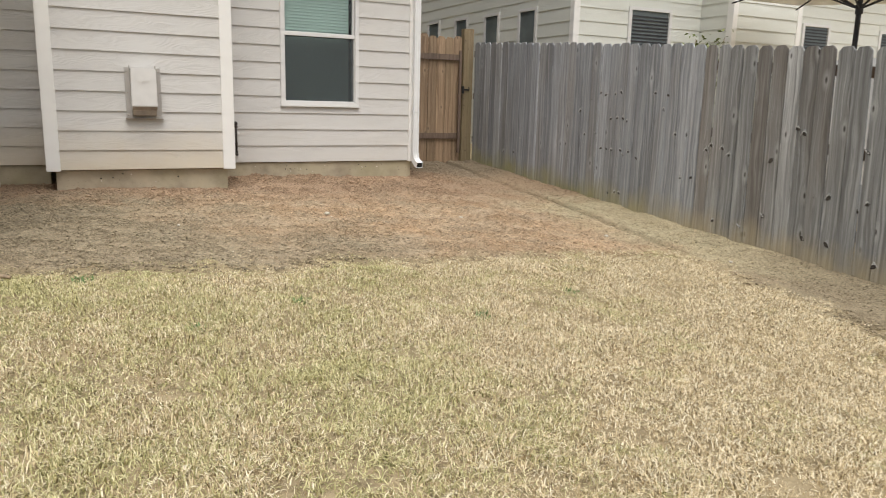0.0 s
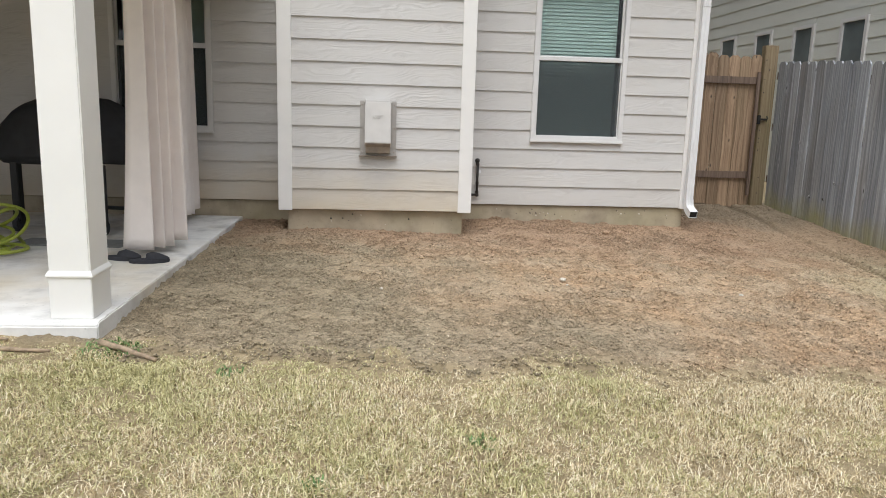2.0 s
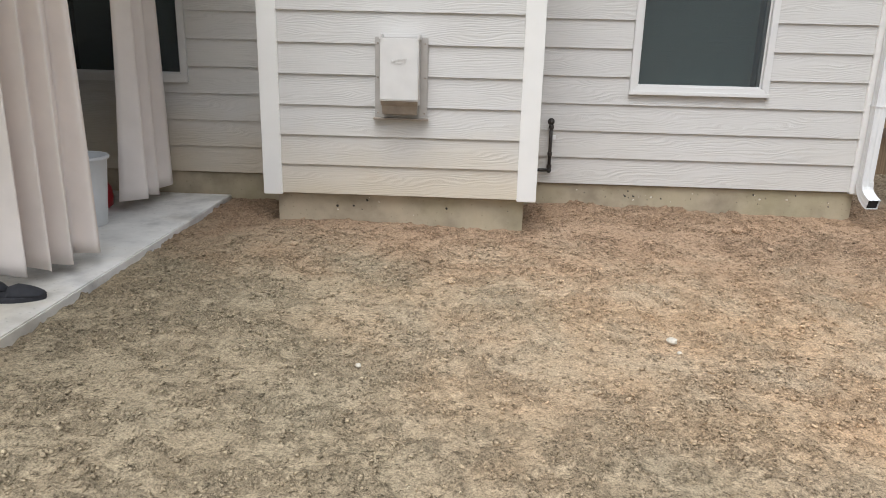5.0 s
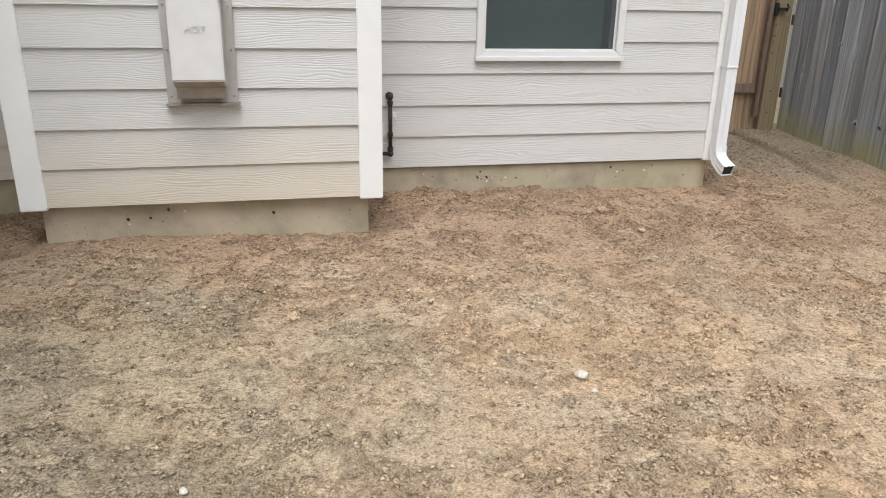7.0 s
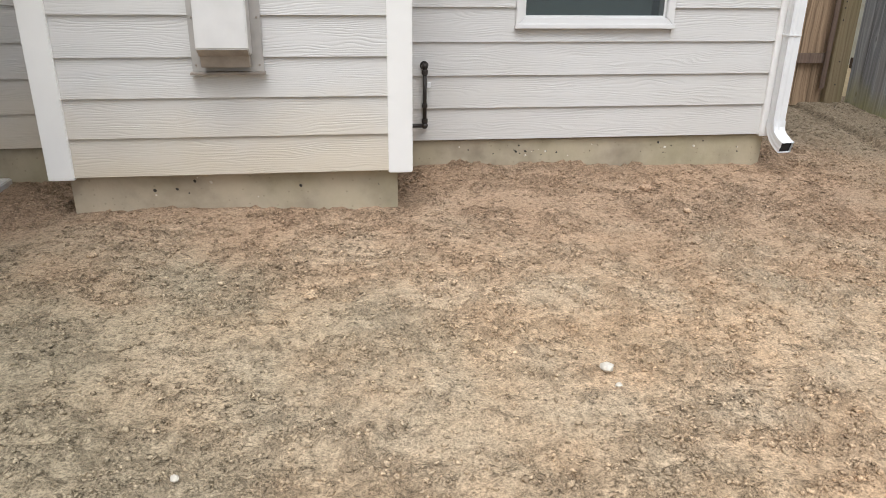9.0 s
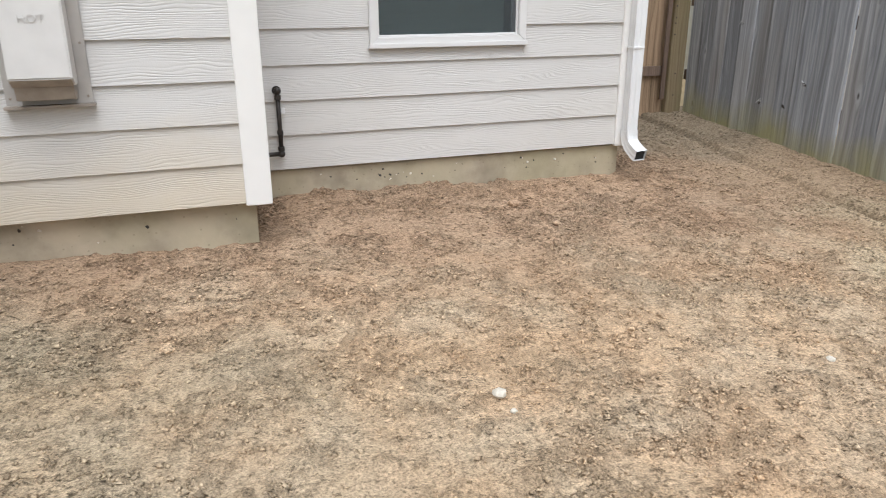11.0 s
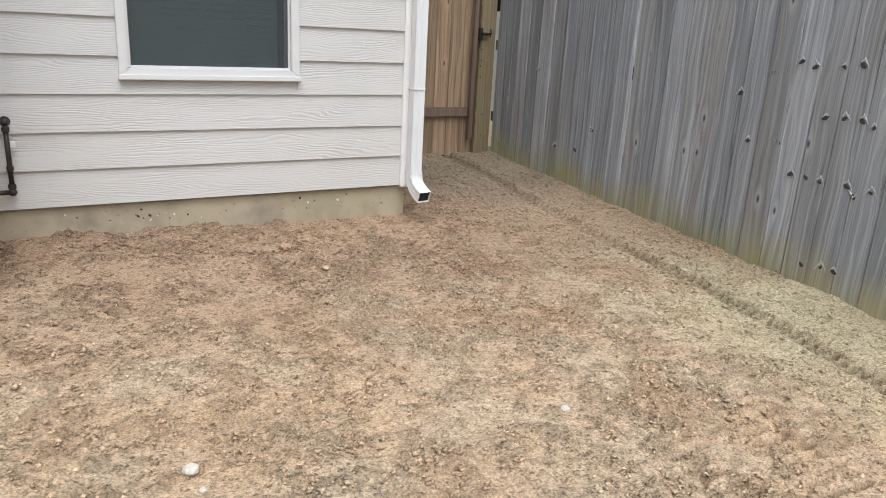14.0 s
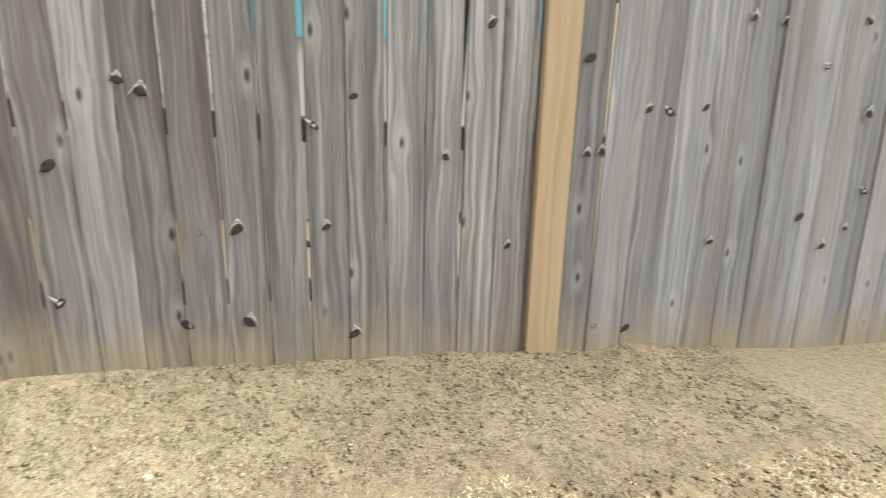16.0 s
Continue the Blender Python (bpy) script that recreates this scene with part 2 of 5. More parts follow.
def weathered(name, tones, brown, algae=True, knots=True, contrast=1.0):
    """Weathered softwood boards: grain along z that bends round the knots."""
    s = Shade(name, 0.62, spec=0.42)
    shift = s.random_shift(53.0)
    v = s.coords((1, 1, 1), shift=shift)
    across = s.n("SeparateXYZ", Vector=v)
    side = s.math("ADD", across.outputs["X"], across.outputs["Y"])
    core = halo = None
    if knots:
        cells = s.n("TexVoronoi", Scale=1.0)
        cells.voronoi_dimensions = "2D"
        at_ = s.n("CombineXYZ", X=s.math("MULTIPLY", side, 5.2), Y=s.math("MULTIPLY", across.outputs["Z"], 2.1), Z=0.0).outputs[0]
        s.t.links.new(at_, cells.inputs["Vector"])
        off = s.n("SeparateXYZ", Vector=s.n("VectorMath", operation="SUBTRACT", i0=at_, i1=cells.outputs["Position"]).outputs[0])
        d = cells.outputs["Distance"]
        some = s.ramp(s.n("SeparateXYZ", Vector=cells.outputs["Color"]).outputs["X"], [(0.74, 0.0), (0.78, 1.0)])
        near = s.math("MULTIPLY", s.math("EXPONENT", s.math("MULTIPLY", s.math("MULTIPLY", d, d), -22.0)), some)
        side = s.math("SUBTRACT", side, s.math("MULTIPLY", s.math("MULTIPLY", off.outputs["X"], near), 0.17))
        core = s.math("MULTIPLY", s.ramp(d, [(0.022, 1.0), (0.06, 0.0)]), some)
        halo = s.math("MULTIPLY", s.ramp(d, [(0.04, 0.0), (0.08, 0.28), (0.22, 0.0)]), some)
    grain_at = s.n("CombineXYZ", X=s.math("MULTIPLY", side, 26.0), Y=0.0, Z=s.math("MULTIPLY", across.outputs["Z"], 0.30)).outputs[0]
    warp = s.noise(s.n("VectorMath", operation="MULTIPLY", i0=v, i1=(4, 4, 0.7)).outputs[0], 1.6, 3.0)
    grain_at = s.n("VectorMath", operation="ADD", i0=grain_at, i1=s.n("CombineXYZ", X=s.math("MULTIPLY", warp, 3.0), Y=0.0, Z=0.0).outputs[0]).outputs[0]
    grain = s.noise(grain_at, 1.5, 8.0, 0.68)
    fine_at = s.n("CombineXYZ", X=s.math("MULTIPLY", side, 190.0), Y=0.0, Z=s.math("MULTIPLY", across.outputs["Z"], 1.6)).outputs[0]
    fine = s.noise(fine_at, 1.0, 3.0)
    mixg = s.math("ADD", s.math("MULTIPLY", grain, 0.78), s.math("MULTIPLY", fine, 0.22))
    d_, m, l = tones
    col = s.ramp(mixg, [(0.34, d_), (0.50, m), (0.67, l)])
    r = s.n("ObjectInfo").outputs["Random"]
    patch = s.noise(s.n("VectorMath", operation="MULTIPLY", i0=v, i1=(4, 4, 0.8)).outputs[0], 1.0, 3.0)
    col = s.mix(s.ramp(s.math("ADD", patch, s.math("MULTIPLY", s.math("SUBTRACT", r, 0.5), 0.45)), [(0.48, 0.0), (0.75, 0.7)]), col, s.mix(1.0, s.ramp(mixg, [(0.33, 0.55), (0.5, 0.95), (0.68, 1.35)]), brown, "MULTIPLY"))
    col = s.mix(1.0, col, s.ramp(s.math("FRACT", s.math("MULTIPLY", r, 7.31)), [(0.0, 0.72), (0.5, 0.97), (1.0, 1.18)]), "MULTIPLY")
    if knots:
        col = s.mix(halo, col, l)
        col = s.mix(s.math("MULTIPLY", core, 0.85), col, (0.035, 0.029, 0.026))
    if algae:
        w = s.coords((1, 1, 1), world_space=True)
        z = s.n("SeparateXYZ", Vector=s.n("TexCoord").outputs["Object"]).outputs["Z"]
        zz = s.math("ADD", z, s.math("MULTIPLY", s.math("SUBTRACT", s.noise(s.coords((3, 3, 2), world_space=True), 1.3, 4.0), 0.5), 0.5))
        far = s.ramp(s.math("MULTIPLY", s.n("SeparateXYZ", Vector=w).outputs["Y"], 0.1), [(0.56, 0.0), (0.76, 1.0)])
        tint = s.mix(far, (0.47, 0.40, 0.27), s.mix(s.noise(w, 1.2, 2.0), (0.42, 0.38, 0.22), (0.31, 0.31, 0.13)))
        tint = s.mix(1.0, tint, s.ramp(mixg, [(0.33, 0.62), (0.5, 0.95), (0.68, 1.2)]), "MULTIPLY")
        col = s.mix(s.ramp(zz, [(0.03, 0.9), (0.32, 0.0)]), col, tint)
    return s.done(col, mixg, 0.6 * contrast, 0.004)


def soil_material(name, island):
    """Bare sandy clay: tan, orange and grey patches; turf earth where the lawn mask is set."""
    s = Shade(name, 0.95, spec=0.12)
    w = s.coords((1, 1, 1), world_space=True)
    mid = s.noise(w, 2.3, 4.0, 0.6)
    fine = s.noise(w, 38.0, 5.0, 0.7)
    grit = s.noise(w, 130.0, 3.0, 0.7)
    tan, orange, grey, rust = (0.495, 0.383, 0.26), (0.515, 0.362, 0.225), (0.335, 0.288, 0.197), (0.335, 0.226, 0.148)
    p = s.n("SeparateXYZ", Vector=w)
    x, y = p.outputs["X"], p.outputs["Y"]
    col = s.mix(s.ramp(mid, [(0.36, 0.0), (0.64, 1.0)]), tan, orange)
    # greyer earth by the patio, an olive film along the fence, brown crumbs under the walls
    left = s.math("ADD", s.math("ADD", s.math("MULTIPLY", s.math("SUBTRACT", 2.2, x), 0.42), s.math("MULTIPLY", s.math("SUBTRACT", 6.9, y), 0.30)), s.math("MULTIPLY", s.math("SUBTRACT", s.noise(w, 1.0, 5.0, 0.62), 0.5), 1.9))
    col = s.mix(s.ramp(left, [(0.0, 0.0), (0.9, 0.75)]), col, grey)
    strip = s.math("ADD", s.math("MULTIPLY", s.math("SUBTRACT", x, 4.45), 1.0), s.math("MULTIPLY", s.math("SUBTRACT", s.noise(w, 1.4, 4.0, 0.6), 0.5), 1.5))
    col = s.mix(s.ramp(strip, [(0.0, 0.0), (0.8, 0.7)]), col, (0.48, 0.428, 0.275))
    brown = s.math("ADD", s.math("MULTIPLY", s.math("SUBTRACT", 4.9, y), 0.8), s.math("MULTIPLY", s.math("SUBTRACT", s.noise(w, 1.6, 4.0, 0.6), 0.5), 1.4))
    col = s.mix(s.ramp(brown, [(0.0, 0.0), (0.7, 0.85)]), col, (0.31, 0.252, 0.168))
    # brown crumbs under the walls, colour deepened to take in the shading there
    wall = s.math("ADD", s.math("MULTIPLY", s.math("SUBTRACT", y, 7.0), 0.8), s.math("MULTIPLY", s.math("SUBTRACT", mid, 0.5), 1.2))
    col = s.mix(s.ramp(wall, [(0.0, 0.0), (0.8, 0.75)]), col, rust)
    damp = s.math("ADD", s.math("MULTIPLY", s.math("SUBTRACT", y, 8.75), 0.7), s.math("MULTIPLY", s.math("SUBTRACT", s.noise(w, 1.8, 4.0), 0.5), 0.9))
    col = s.mix(s.ramp(damp, [(0.0, 0.0), (0.6, 0.7)]), col, (0.235, 0.197, 0.14))
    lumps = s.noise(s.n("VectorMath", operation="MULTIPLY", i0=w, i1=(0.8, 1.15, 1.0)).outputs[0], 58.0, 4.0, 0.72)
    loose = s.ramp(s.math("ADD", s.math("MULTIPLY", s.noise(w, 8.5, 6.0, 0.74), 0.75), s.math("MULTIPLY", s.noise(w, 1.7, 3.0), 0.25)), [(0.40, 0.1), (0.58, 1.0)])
    # dark low spots between lumps: the crumbs' small shadows put into the colour
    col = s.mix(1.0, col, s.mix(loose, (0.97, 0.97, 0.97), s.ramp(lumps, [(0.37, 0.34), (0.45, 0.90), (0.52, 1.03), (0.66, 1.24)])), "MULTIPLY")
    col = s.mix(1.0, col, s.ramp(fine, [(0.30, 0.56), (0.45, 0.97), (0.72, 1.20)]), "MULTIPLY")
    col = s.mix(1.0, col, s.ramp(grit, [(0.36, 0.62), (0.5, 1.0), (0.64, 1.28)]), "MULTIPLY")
    if island:
        rr = s.n("NewGeometry").outputs["Random Per Island"]
        col = s.mix(1.0, col, s.ramp(rr, [(0.0, 0.66), (0.4, 0.92), (0.9, 1.12), (0.99, 1.2), (1.0, 1.5)]), "MULTIPLY")
        return s.done(col, fine, 0.4, 0.004)
    lawn = s.n("Attribute", attribute_name="lawn").outputs["Fac"]
    turf = s.mix(s.noise(w, 11.0, 4.0), (0.32, 0.25, 0.15), (0.52, 0.42, 0.26))
    col = s.mix(s.ramp(lawn, [(0.25, 0.0), (0.75, 1.0)]), col, turf)
    broken = s.n("Attribute", attribute_name="broken").outputs["Fac"]
    col = s.mix(s.math("MULTIPLY", broken, 0.10), col, s.mix(1.0, col, (0.52, 0.47, 0.44), "MULTIPLY"))
    # cleat marks coloured darker: damp pressed earth plus the groove's own shade
    pressed = s.n("Attribute", attribute_name="pressed").outputs["Fac"]
    col = s.mix(s.math("MULTIPLY", pressed, 0.95), col, s.mix(1.0, col, (0.42, 0.39, 0.36), "MULTIPLY"))
    h = s.math("ADD", s.math("ADD", s.math("MULTIPLY", fine, 0.6), s.math("MULTIPLY", grit, 0.3)), s.math("MULTIPLY", s.math("MULTIPLY", lumps, loose), 0.5))
    h = s.math("MULTIPLY", h, s.math("ADD", 0.4, s.math("MULTIPLY", broken, 0.6)))
    return s.done(col, h, 1.0, 0.034)


def grass_material(name):
    s = Shade(name, 0.75, spec=0.2)
    rr = s.n("NewGeometry").outputs["Random Per Island"]
    w = s.coords((1, 1, 1), world_space=True)
    dry = s.ramp(rr, [(0.0, (0.21, 0.155, 0.085)), (0.25, (0.50, 0.39, 0.225)), (0.6, (0.79, 0.66, 0.42)), (1.0, (0.95, 0.87, 0.68))])
    green = s.ramp(rr, [(0.0, (0.26, 0.27, 0.10)), (0.5, (0.52, 0.49, 0.22)), (1.0, (0.74, 0.69, 0.38))])
    g = s.math("ADD", s.math("ADD", s.math("MULTIPLY", s.noise(w, 1.1, 4.0, 0.6), 1.0), s.math("MULTIPLY", s.noise(w, 5.0, 3.0), 0.55)), s.math("MULTIPLY", s.math("FRACT", s.math("MULTIPLY", rr, 17.0)), 0.35))
    x = s.n("SeparateXYZ", Vector=w).outputs["X"]
    g = s.math("SUBTRACT", g, s.math("MULTIPLY", s.math("SUBTRACT", x, 1.2), 0.07))
    return s.done(s.mix(s.ramp(g, [(0.96, 0.0), (1.32, 0.75)]), dry, green))


def glass(name, tint, rough=0.0):
    s = Shade(name, rough)
    s.b.inputs["Transmission Weight"].default_value = 1.0
    s.b.inputs["IOR"].default_value = 1.45
    return s.done(tint)


def screen_cloth(name):
    """Fine insect screen: dark threads, partly open."""
    s = Shade(name, 0.7)
    s.done((0.045, 0.055, 0.058))
    out = s.t.nodes["Material Output"]
    mixer = s.n("MixShader", Fac=0.74)
    clear = s.n("BsdfTransparent")
    s.t.links.new(clear.outputs[0], mixer.inputs[1])
    s.t.links.new(s.b.outputs[0], mixer.inputs[2])
    s.t.links.new(mixer.outputs[0], out.inputs["Surface"])
    return s.m


def fabric(name, colour):
    s = Shade(name, 0.9, spec=0.15)
    v = s.coords()
    weave = s.n("TexVoronoi", Vector=s.coords((1, 1, 1)), Scale=420.0).outputs["Distance"]
    col = s.mix(s.noise(v, 5.0, 4.0), tuple(c * 0.88 for c in colour), tuple(min(1, c * 1.08) for c in colour))
    return s.done(col, s.math("ADD", weave, s.noise(v, 18.0, 3.0)), 0.18, 0.002)


M_SIDING = siding_paint("painted_lap_siding", (0.625, 0.61, 0.585))
M_TRIM = plain("painted_trim", (0.83, 0.815, 0.78), 0.5, vary=0.03, scale=3.0, bump=0.08)
M_WHITE = plain("white_metal", (0.76, 0.76, 0.75), 0.38, vary=0.04, scale=5.0, bump=0.05)
M_VINYL = plain("white_vinyl", (0.70, 0.69, 0.67), 0.35, vary=0.02, scale=4.0, bump=0.03)
M_PILLAR = plain("painted_post", (0.91, 0.90, 0.865), 0.5, vary=0.03, scale=2.0, bump=0.08)
M_FOUND = concrete("foundation_concrete", (0.46, 0.39, 0.285), (0.36, 0.33, 0.19))
M_SLAB = concrete("patio_concrete", (0.76, 0.75, 0.72), (0.68, 0.585, 0.41))
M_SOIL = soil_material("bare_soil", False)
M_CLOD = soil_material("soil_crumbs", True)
M_GRASS = grass_material("dry_turf")
M_FENCE = weathered("weathered_grey_picket", ((0.15, 0.157, 0.168), (0.355, 0.375, 0.40), (0.66, 0.685, 0.71)), (0.31, 0.30, 0.285))
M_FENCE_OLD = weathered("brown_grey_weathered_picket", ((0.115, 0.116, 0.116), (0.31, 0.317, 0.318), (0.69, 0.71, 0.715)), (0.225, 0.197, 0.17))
M_GATE = weathered("brown_cedar_board", ((0.13, 0.085, 0.05), (0.33, 0.225, 0.14), (0.52, 0.38, 0.245)), (0.22, 0.165, 0.095), algae=False)
M_RAIL = weathered("dark_cedar_rail", ((0.085, 0.06, 0.045), (0.165, 0.115, 0.085), (0.24, 0.175, 0.13)), (0.12, 0.09, 0.07), algae=False, knots=False)
M_POST = weathered("treated_pine_post", ((0.17, 0.125, 0.07), (0.31, 0.235, 0.14), (0.40, 0.32, 0.20)), (0.26, 0.22, 0.11), algae=False, knots=False)
M_NEWBOARD = weathered("fresh_pine_board", ((0.58, 0.43, 0.25), (0.74, 0.58, 0.37), (0.84, 0.70, 0.48)), (0.70, 0.56, 0.37), algae=False, knots=False, contrast=0.5)
M_KNOT = plain("dark_knot", (0.06, 0.052, 0.047), 0.9, vary=0.3, scale=60)
M_KNOTHALO = plain("pale_knot_wood", (0.50, 0.505, 0.505), 0.9, vary=0.45, scale=70)
M_BLACK = plain("black_metal", (0.022, 0.022, 0.022), 0.55, 0.3, scale=30)
M_PIPE = plain("black_iron_pipe", (0.05, 0.043, 0.038), 0.5, 0.5, vary=0.3, scale=40)
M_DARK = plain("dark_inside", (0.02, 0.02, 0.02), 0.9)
M_COVER = plain("black_cover_fabric", (0.018, 0.018, 0.020), 0.7, vary=0.3, scale=10, bump=0.4)
M_VENT = plain("painted_vent_metal", (0.64, 0.62, 0.59), 0.42, 0.0, vary=0.05, scale=8, bump=0.06)
M_VENTPLATE = plain("dull_vent_plate", (0.44, 0.415, 0.385), 0.45, 0.1, vary=0.1, scale=10, bump=0.06)
M_VENTDARK = plain("brown_vent_metal", (0.34, 0.295, 0.25), 0.5, 0.2, vary=0.2, scale=14)
M_CURTAIN = fabric("beige_canvas", (0.90, 0.83, 0.78))
M_GLASS = glass("window_glass", (0.86, 0.93, 0.90))
M_SCREEN = screen_cloth("insect_screen")
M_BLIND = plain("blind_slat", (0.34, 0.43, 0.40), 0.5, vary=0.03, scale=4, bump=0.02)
M_HOSE = plain("yellow_green_hose", (0.40, 0.46, 0.07), 0.42, vary=0.12, scale=30)
M_RED = plain("red_plastic", (0.45, 0.02, 0.03), 0.4, vary=0.15, scale=30)
M_WHITEPL = plain("white_plastic", (0.80, 0.82, 0.84), 0.35, vary=0.03, scale=9, bump=0.04)
M_RUBBER = plain("dark_rubber", (0.035, 0.036, 0.042), 0.8, vary=0.2, scale=40)
M_STONE = plain("pale_stone", (0.62, 0.57, 0.48), 0.85, vary=0.2, scale=60, bump=0.4)
M_STICK = plain("bark_twig", (0.34, 0.255, 0.17), 0.9, vary=0.35, scale=40, bump=0.6)
M_LEAF = plain("yellow_green_leaf", (0.16, 0.19, 0.05), 0.6, vary=0.4, scale=9)
M_WEED = plain("weed_leaf", (0.14, 0.24, 0.07), 0.6, vary=0.3, scale=30)
M_NSIDING = siding_paint("neighbour_siding", (0.69, 0.70, 0.645))
M_ROOF = plain("asphalt_shingle", (0.10, 0.095, 0.09), 0.95, vary=0.3, scale=12, bump=0.5)
# ceiling tone kept dark so that little light bounces into the patio
M_CEIL = plain("dark_ceiling", (0.22, 0.19, 0.165), 0.8, vary=0.05, scale=3)
M_CYAN = plain("cyan_paint", (0.22, 0.62, 0.74), 0.5, vary=0.05, scale=3)
M_CANVAS = fabric("pale_umbrella_canvas", (0.88, 0.87, 0.85))

# ---- the ground, one sheet out to the horizon ----
def wheel_line(y):
    """Where the wheel ran along the fence."""
    return np.interp(y, (4.8, 5.25, 5.8, 6.3, 6.75, 7.2, 8.4, 9.15, 9.9), (4.97, 5.03, 5.07, 5.12, 5.20, 5.25, 5.27, 5.31, 5.40))


def second_line(y):
    """The fainter track a wheel's gauge further in."""
    return np.interp(y, (5.6, 5.9, 6.2, 6.6, 8.7), (4.18, 4.22, 4.28, 4.38, 4.39))


def tread(x, y):
    """Cleat marks of both wheels, 0 to 1."""
    a = x - wheel_line(y)
    one = (0.35 + 0.65 * ((y * 17.0 + a * 6) % 1.0 < 0.5)) * np.exp(-(a / 0.07) ** 6) * np.clip((y - 4.7) * 2.5, 0, 1) * np.clip(0.35 + 1.1 * vnoise(y * 1.6, y * 0 + 5, 18), 0.4, 1.1)
    b = x - second_line(y)
    two = ((y * 17.0 + b * 2.0) % 1.0 < 0.42) * np.exp(-(b / 0.13) ** 4) * np.clip((vnoise(y * 1.7, y * 0 + 2, 16) - 0.2) * 4, 0, 1) * (y > 5.7) * (y < 8.4) * np.clip(vnoise(x * 9, y * 6, 19) * 2.2 - 0.4, 0, 1)
    c = x - second_line(y) + 0.42
    three = ((y * 15.0 - c * 2.5) % 1.0 < 0.4) * np.exp(-(c / 0.12) ** 4) * np.clip((vnoise(y * 1.3, y * 0 + 9, 26) - 0.45) * 4, 0, 1) * (y > 5.2) * (y < 7.6)
    return np.clip(one + 0.9 * two + 0.4 * three, 0, 1)


def rough_patch(x, y):
    """1 where the soil is broken into crumbs, 0 where it is trodden smooth."""
    n = 0.16 * vnoise(x * 1.5, y * 1.9, 11) + 0.20 * vnoise(x * 5.1, y * 6.3, 21) + 0.34 * vnoise(x * 13 + y * 4, y * 15 - x * 3, 22) + 0.32 * vnoise(x * 29, y * 33, 23)
    return np.clip((n - 0.42) * 5.5, 0, 1) * (1 - 0.5 * np.clip((x - 4.5) / 0.4, 0, 1))


def soil_relief(x, y):
    """Crumbly relief of the bare soil, with wheel marks."""
    rough = rough_patch(x, y)
    h = 0.022 * (vnoise(x * 2.5, y * 2.5, 12) - 0.5)
    h = h + 0.004 * rough + (0.25 + 0.75 * rough) * (0.026 * (vnoise(x * 11, y * 11, 13) - 0.5) + 0.024 * (vnoise(x * 24, y * 24, 14) - 0.5)) + rough * 0.026 * (vnoise(x * 44, y * 44, 15) - 0.5)
    wheel = wheel_line(y)
    fade = np.clip((y - 4.6) * 2, 0, 1)
    h = h - fade * 0.014 * np.exp(-((x - wheel) / 0.062) ** 6) - 0.042 * tread(x, y)
    h = h + fade * 0.014 * np.exp(-((x - wheel - 0.10) / 0.045) ** 2) + fade * 0.009 * np.exp(-((x - wheel + 0.10) / 0.05) ** 2)
    bank = np.clip((x - 5.55) / 0.3, 0, 1)
    return h + 0.035 * bank * (0.5 + vnoise(x * 5, y * 5, 17))


def spaced(fine_lo, fine_hi, fine, outer):
    inner = list(np.arange(fine_lo, fine_hi, fine))
    left, right, d = [], [], fine
    a, b = inner[0], inner[-1]
    while a > -outer:
        d = min(d * 1.35, 80.0)
        a -= d
        left.append(a)
    d = fine
    while b < outer:
        d = min(d * 1.35, 80.0)
        b += d
        right.append(b)
    return np.array(left[::-1] + inner + right)


gx = spaced(-0.7, 6.05, 0.0135, 600.0)
gy = spaced(1.9, 10.7, 0.0135, 600.0)
gy = np.array(sorted(set(np.round(np.concatenate([gy, np.arange(-1.0, 1.9, 0.05)]), 5))))
GX, GY = np.meshgrid(gx, gy, indexing="ij")
inside = ((GX > -0.75) & (GX < 6.1) & (GY > 1.85) & (GY < 10.75)).astype(float)
lawn_mask = np.clip(lawn_depth(GX, GY) / 0.25 + 0.5 + 0.9 * (vnoise(GX * 6, GY * 6, 8) - 0.5), 0, 1)
lawn_mask = np.where((GY > 10.75) | (GX > 6.1), 1.0, lawn_mask)
GZ = ground_z(GX, GY) + soil_relief(GX, GY) * inside * (1 - 0.6 * lawn_mask) + (1 - inside) * 0.02 * (vnoise(GX * 3, GY * 3, 9) - 0.5) - 0.004
GZ = GZ - 0.15 * ((GX < -0.44) & (GY > 4.99) & (GY < 8.7))
nx, ny = GX.shape
idx = np.arange(nx * ny).reshape(nx, ny)
quads = np.stack([idx[:-1, :-1], idx[1:, :-1], idx[1:, 1:], idx[:-1, 1:]], axis=-1).reshape(-1, 4)
ground_mesh = raw_mesh("ground", np.stack([GX, GY, GZ], axis=-1).reshape(-1, 3), quads, M_SOIL)
at = ground_mesh.attributes.new("lawn", "FLOAT", "POINT")
at.data.foreach_set("value", lawn_mask.astype(np.float32).ravel())
at2 = ground_mesh.attributes.new("broken", "FLOAT", "POINT")
at2.data.foreach_set("value", (rough_patch(GX, GY) * inside).astype(np.float32).ravel())
at3 = ground_mesh.attributes.new("pressed", "FLOAT", "POINT")
at3.data.foreach_set("value", (tread(GX, GY) * inside * (1 - lawn_mask)).astype(np.float32).ravel())
ground_mesh.polygons.foreach_set("use_smooth", np.ones(len(quads), dtype=bool))
structure(new("ground", ground_mesh), "bare tan and orange clay soil with tyre marks, turning to dry lawn", "ground")

# ---- the house ----
WY, RIGHT, BASE, EXPO, TOP = 8.635, 4.02, 0.67, 0.1845, 3.45
CH_L, CH_R, CH_Y = 0.035, 1.735, 8.02
WIN = (2.39, 3.30, 1.315, 2.89)
WIN2 = (-1.575, -0.67, 1.315, 2.89)
DOOR = (-4.75, -2.95, 0.56, 2.62)


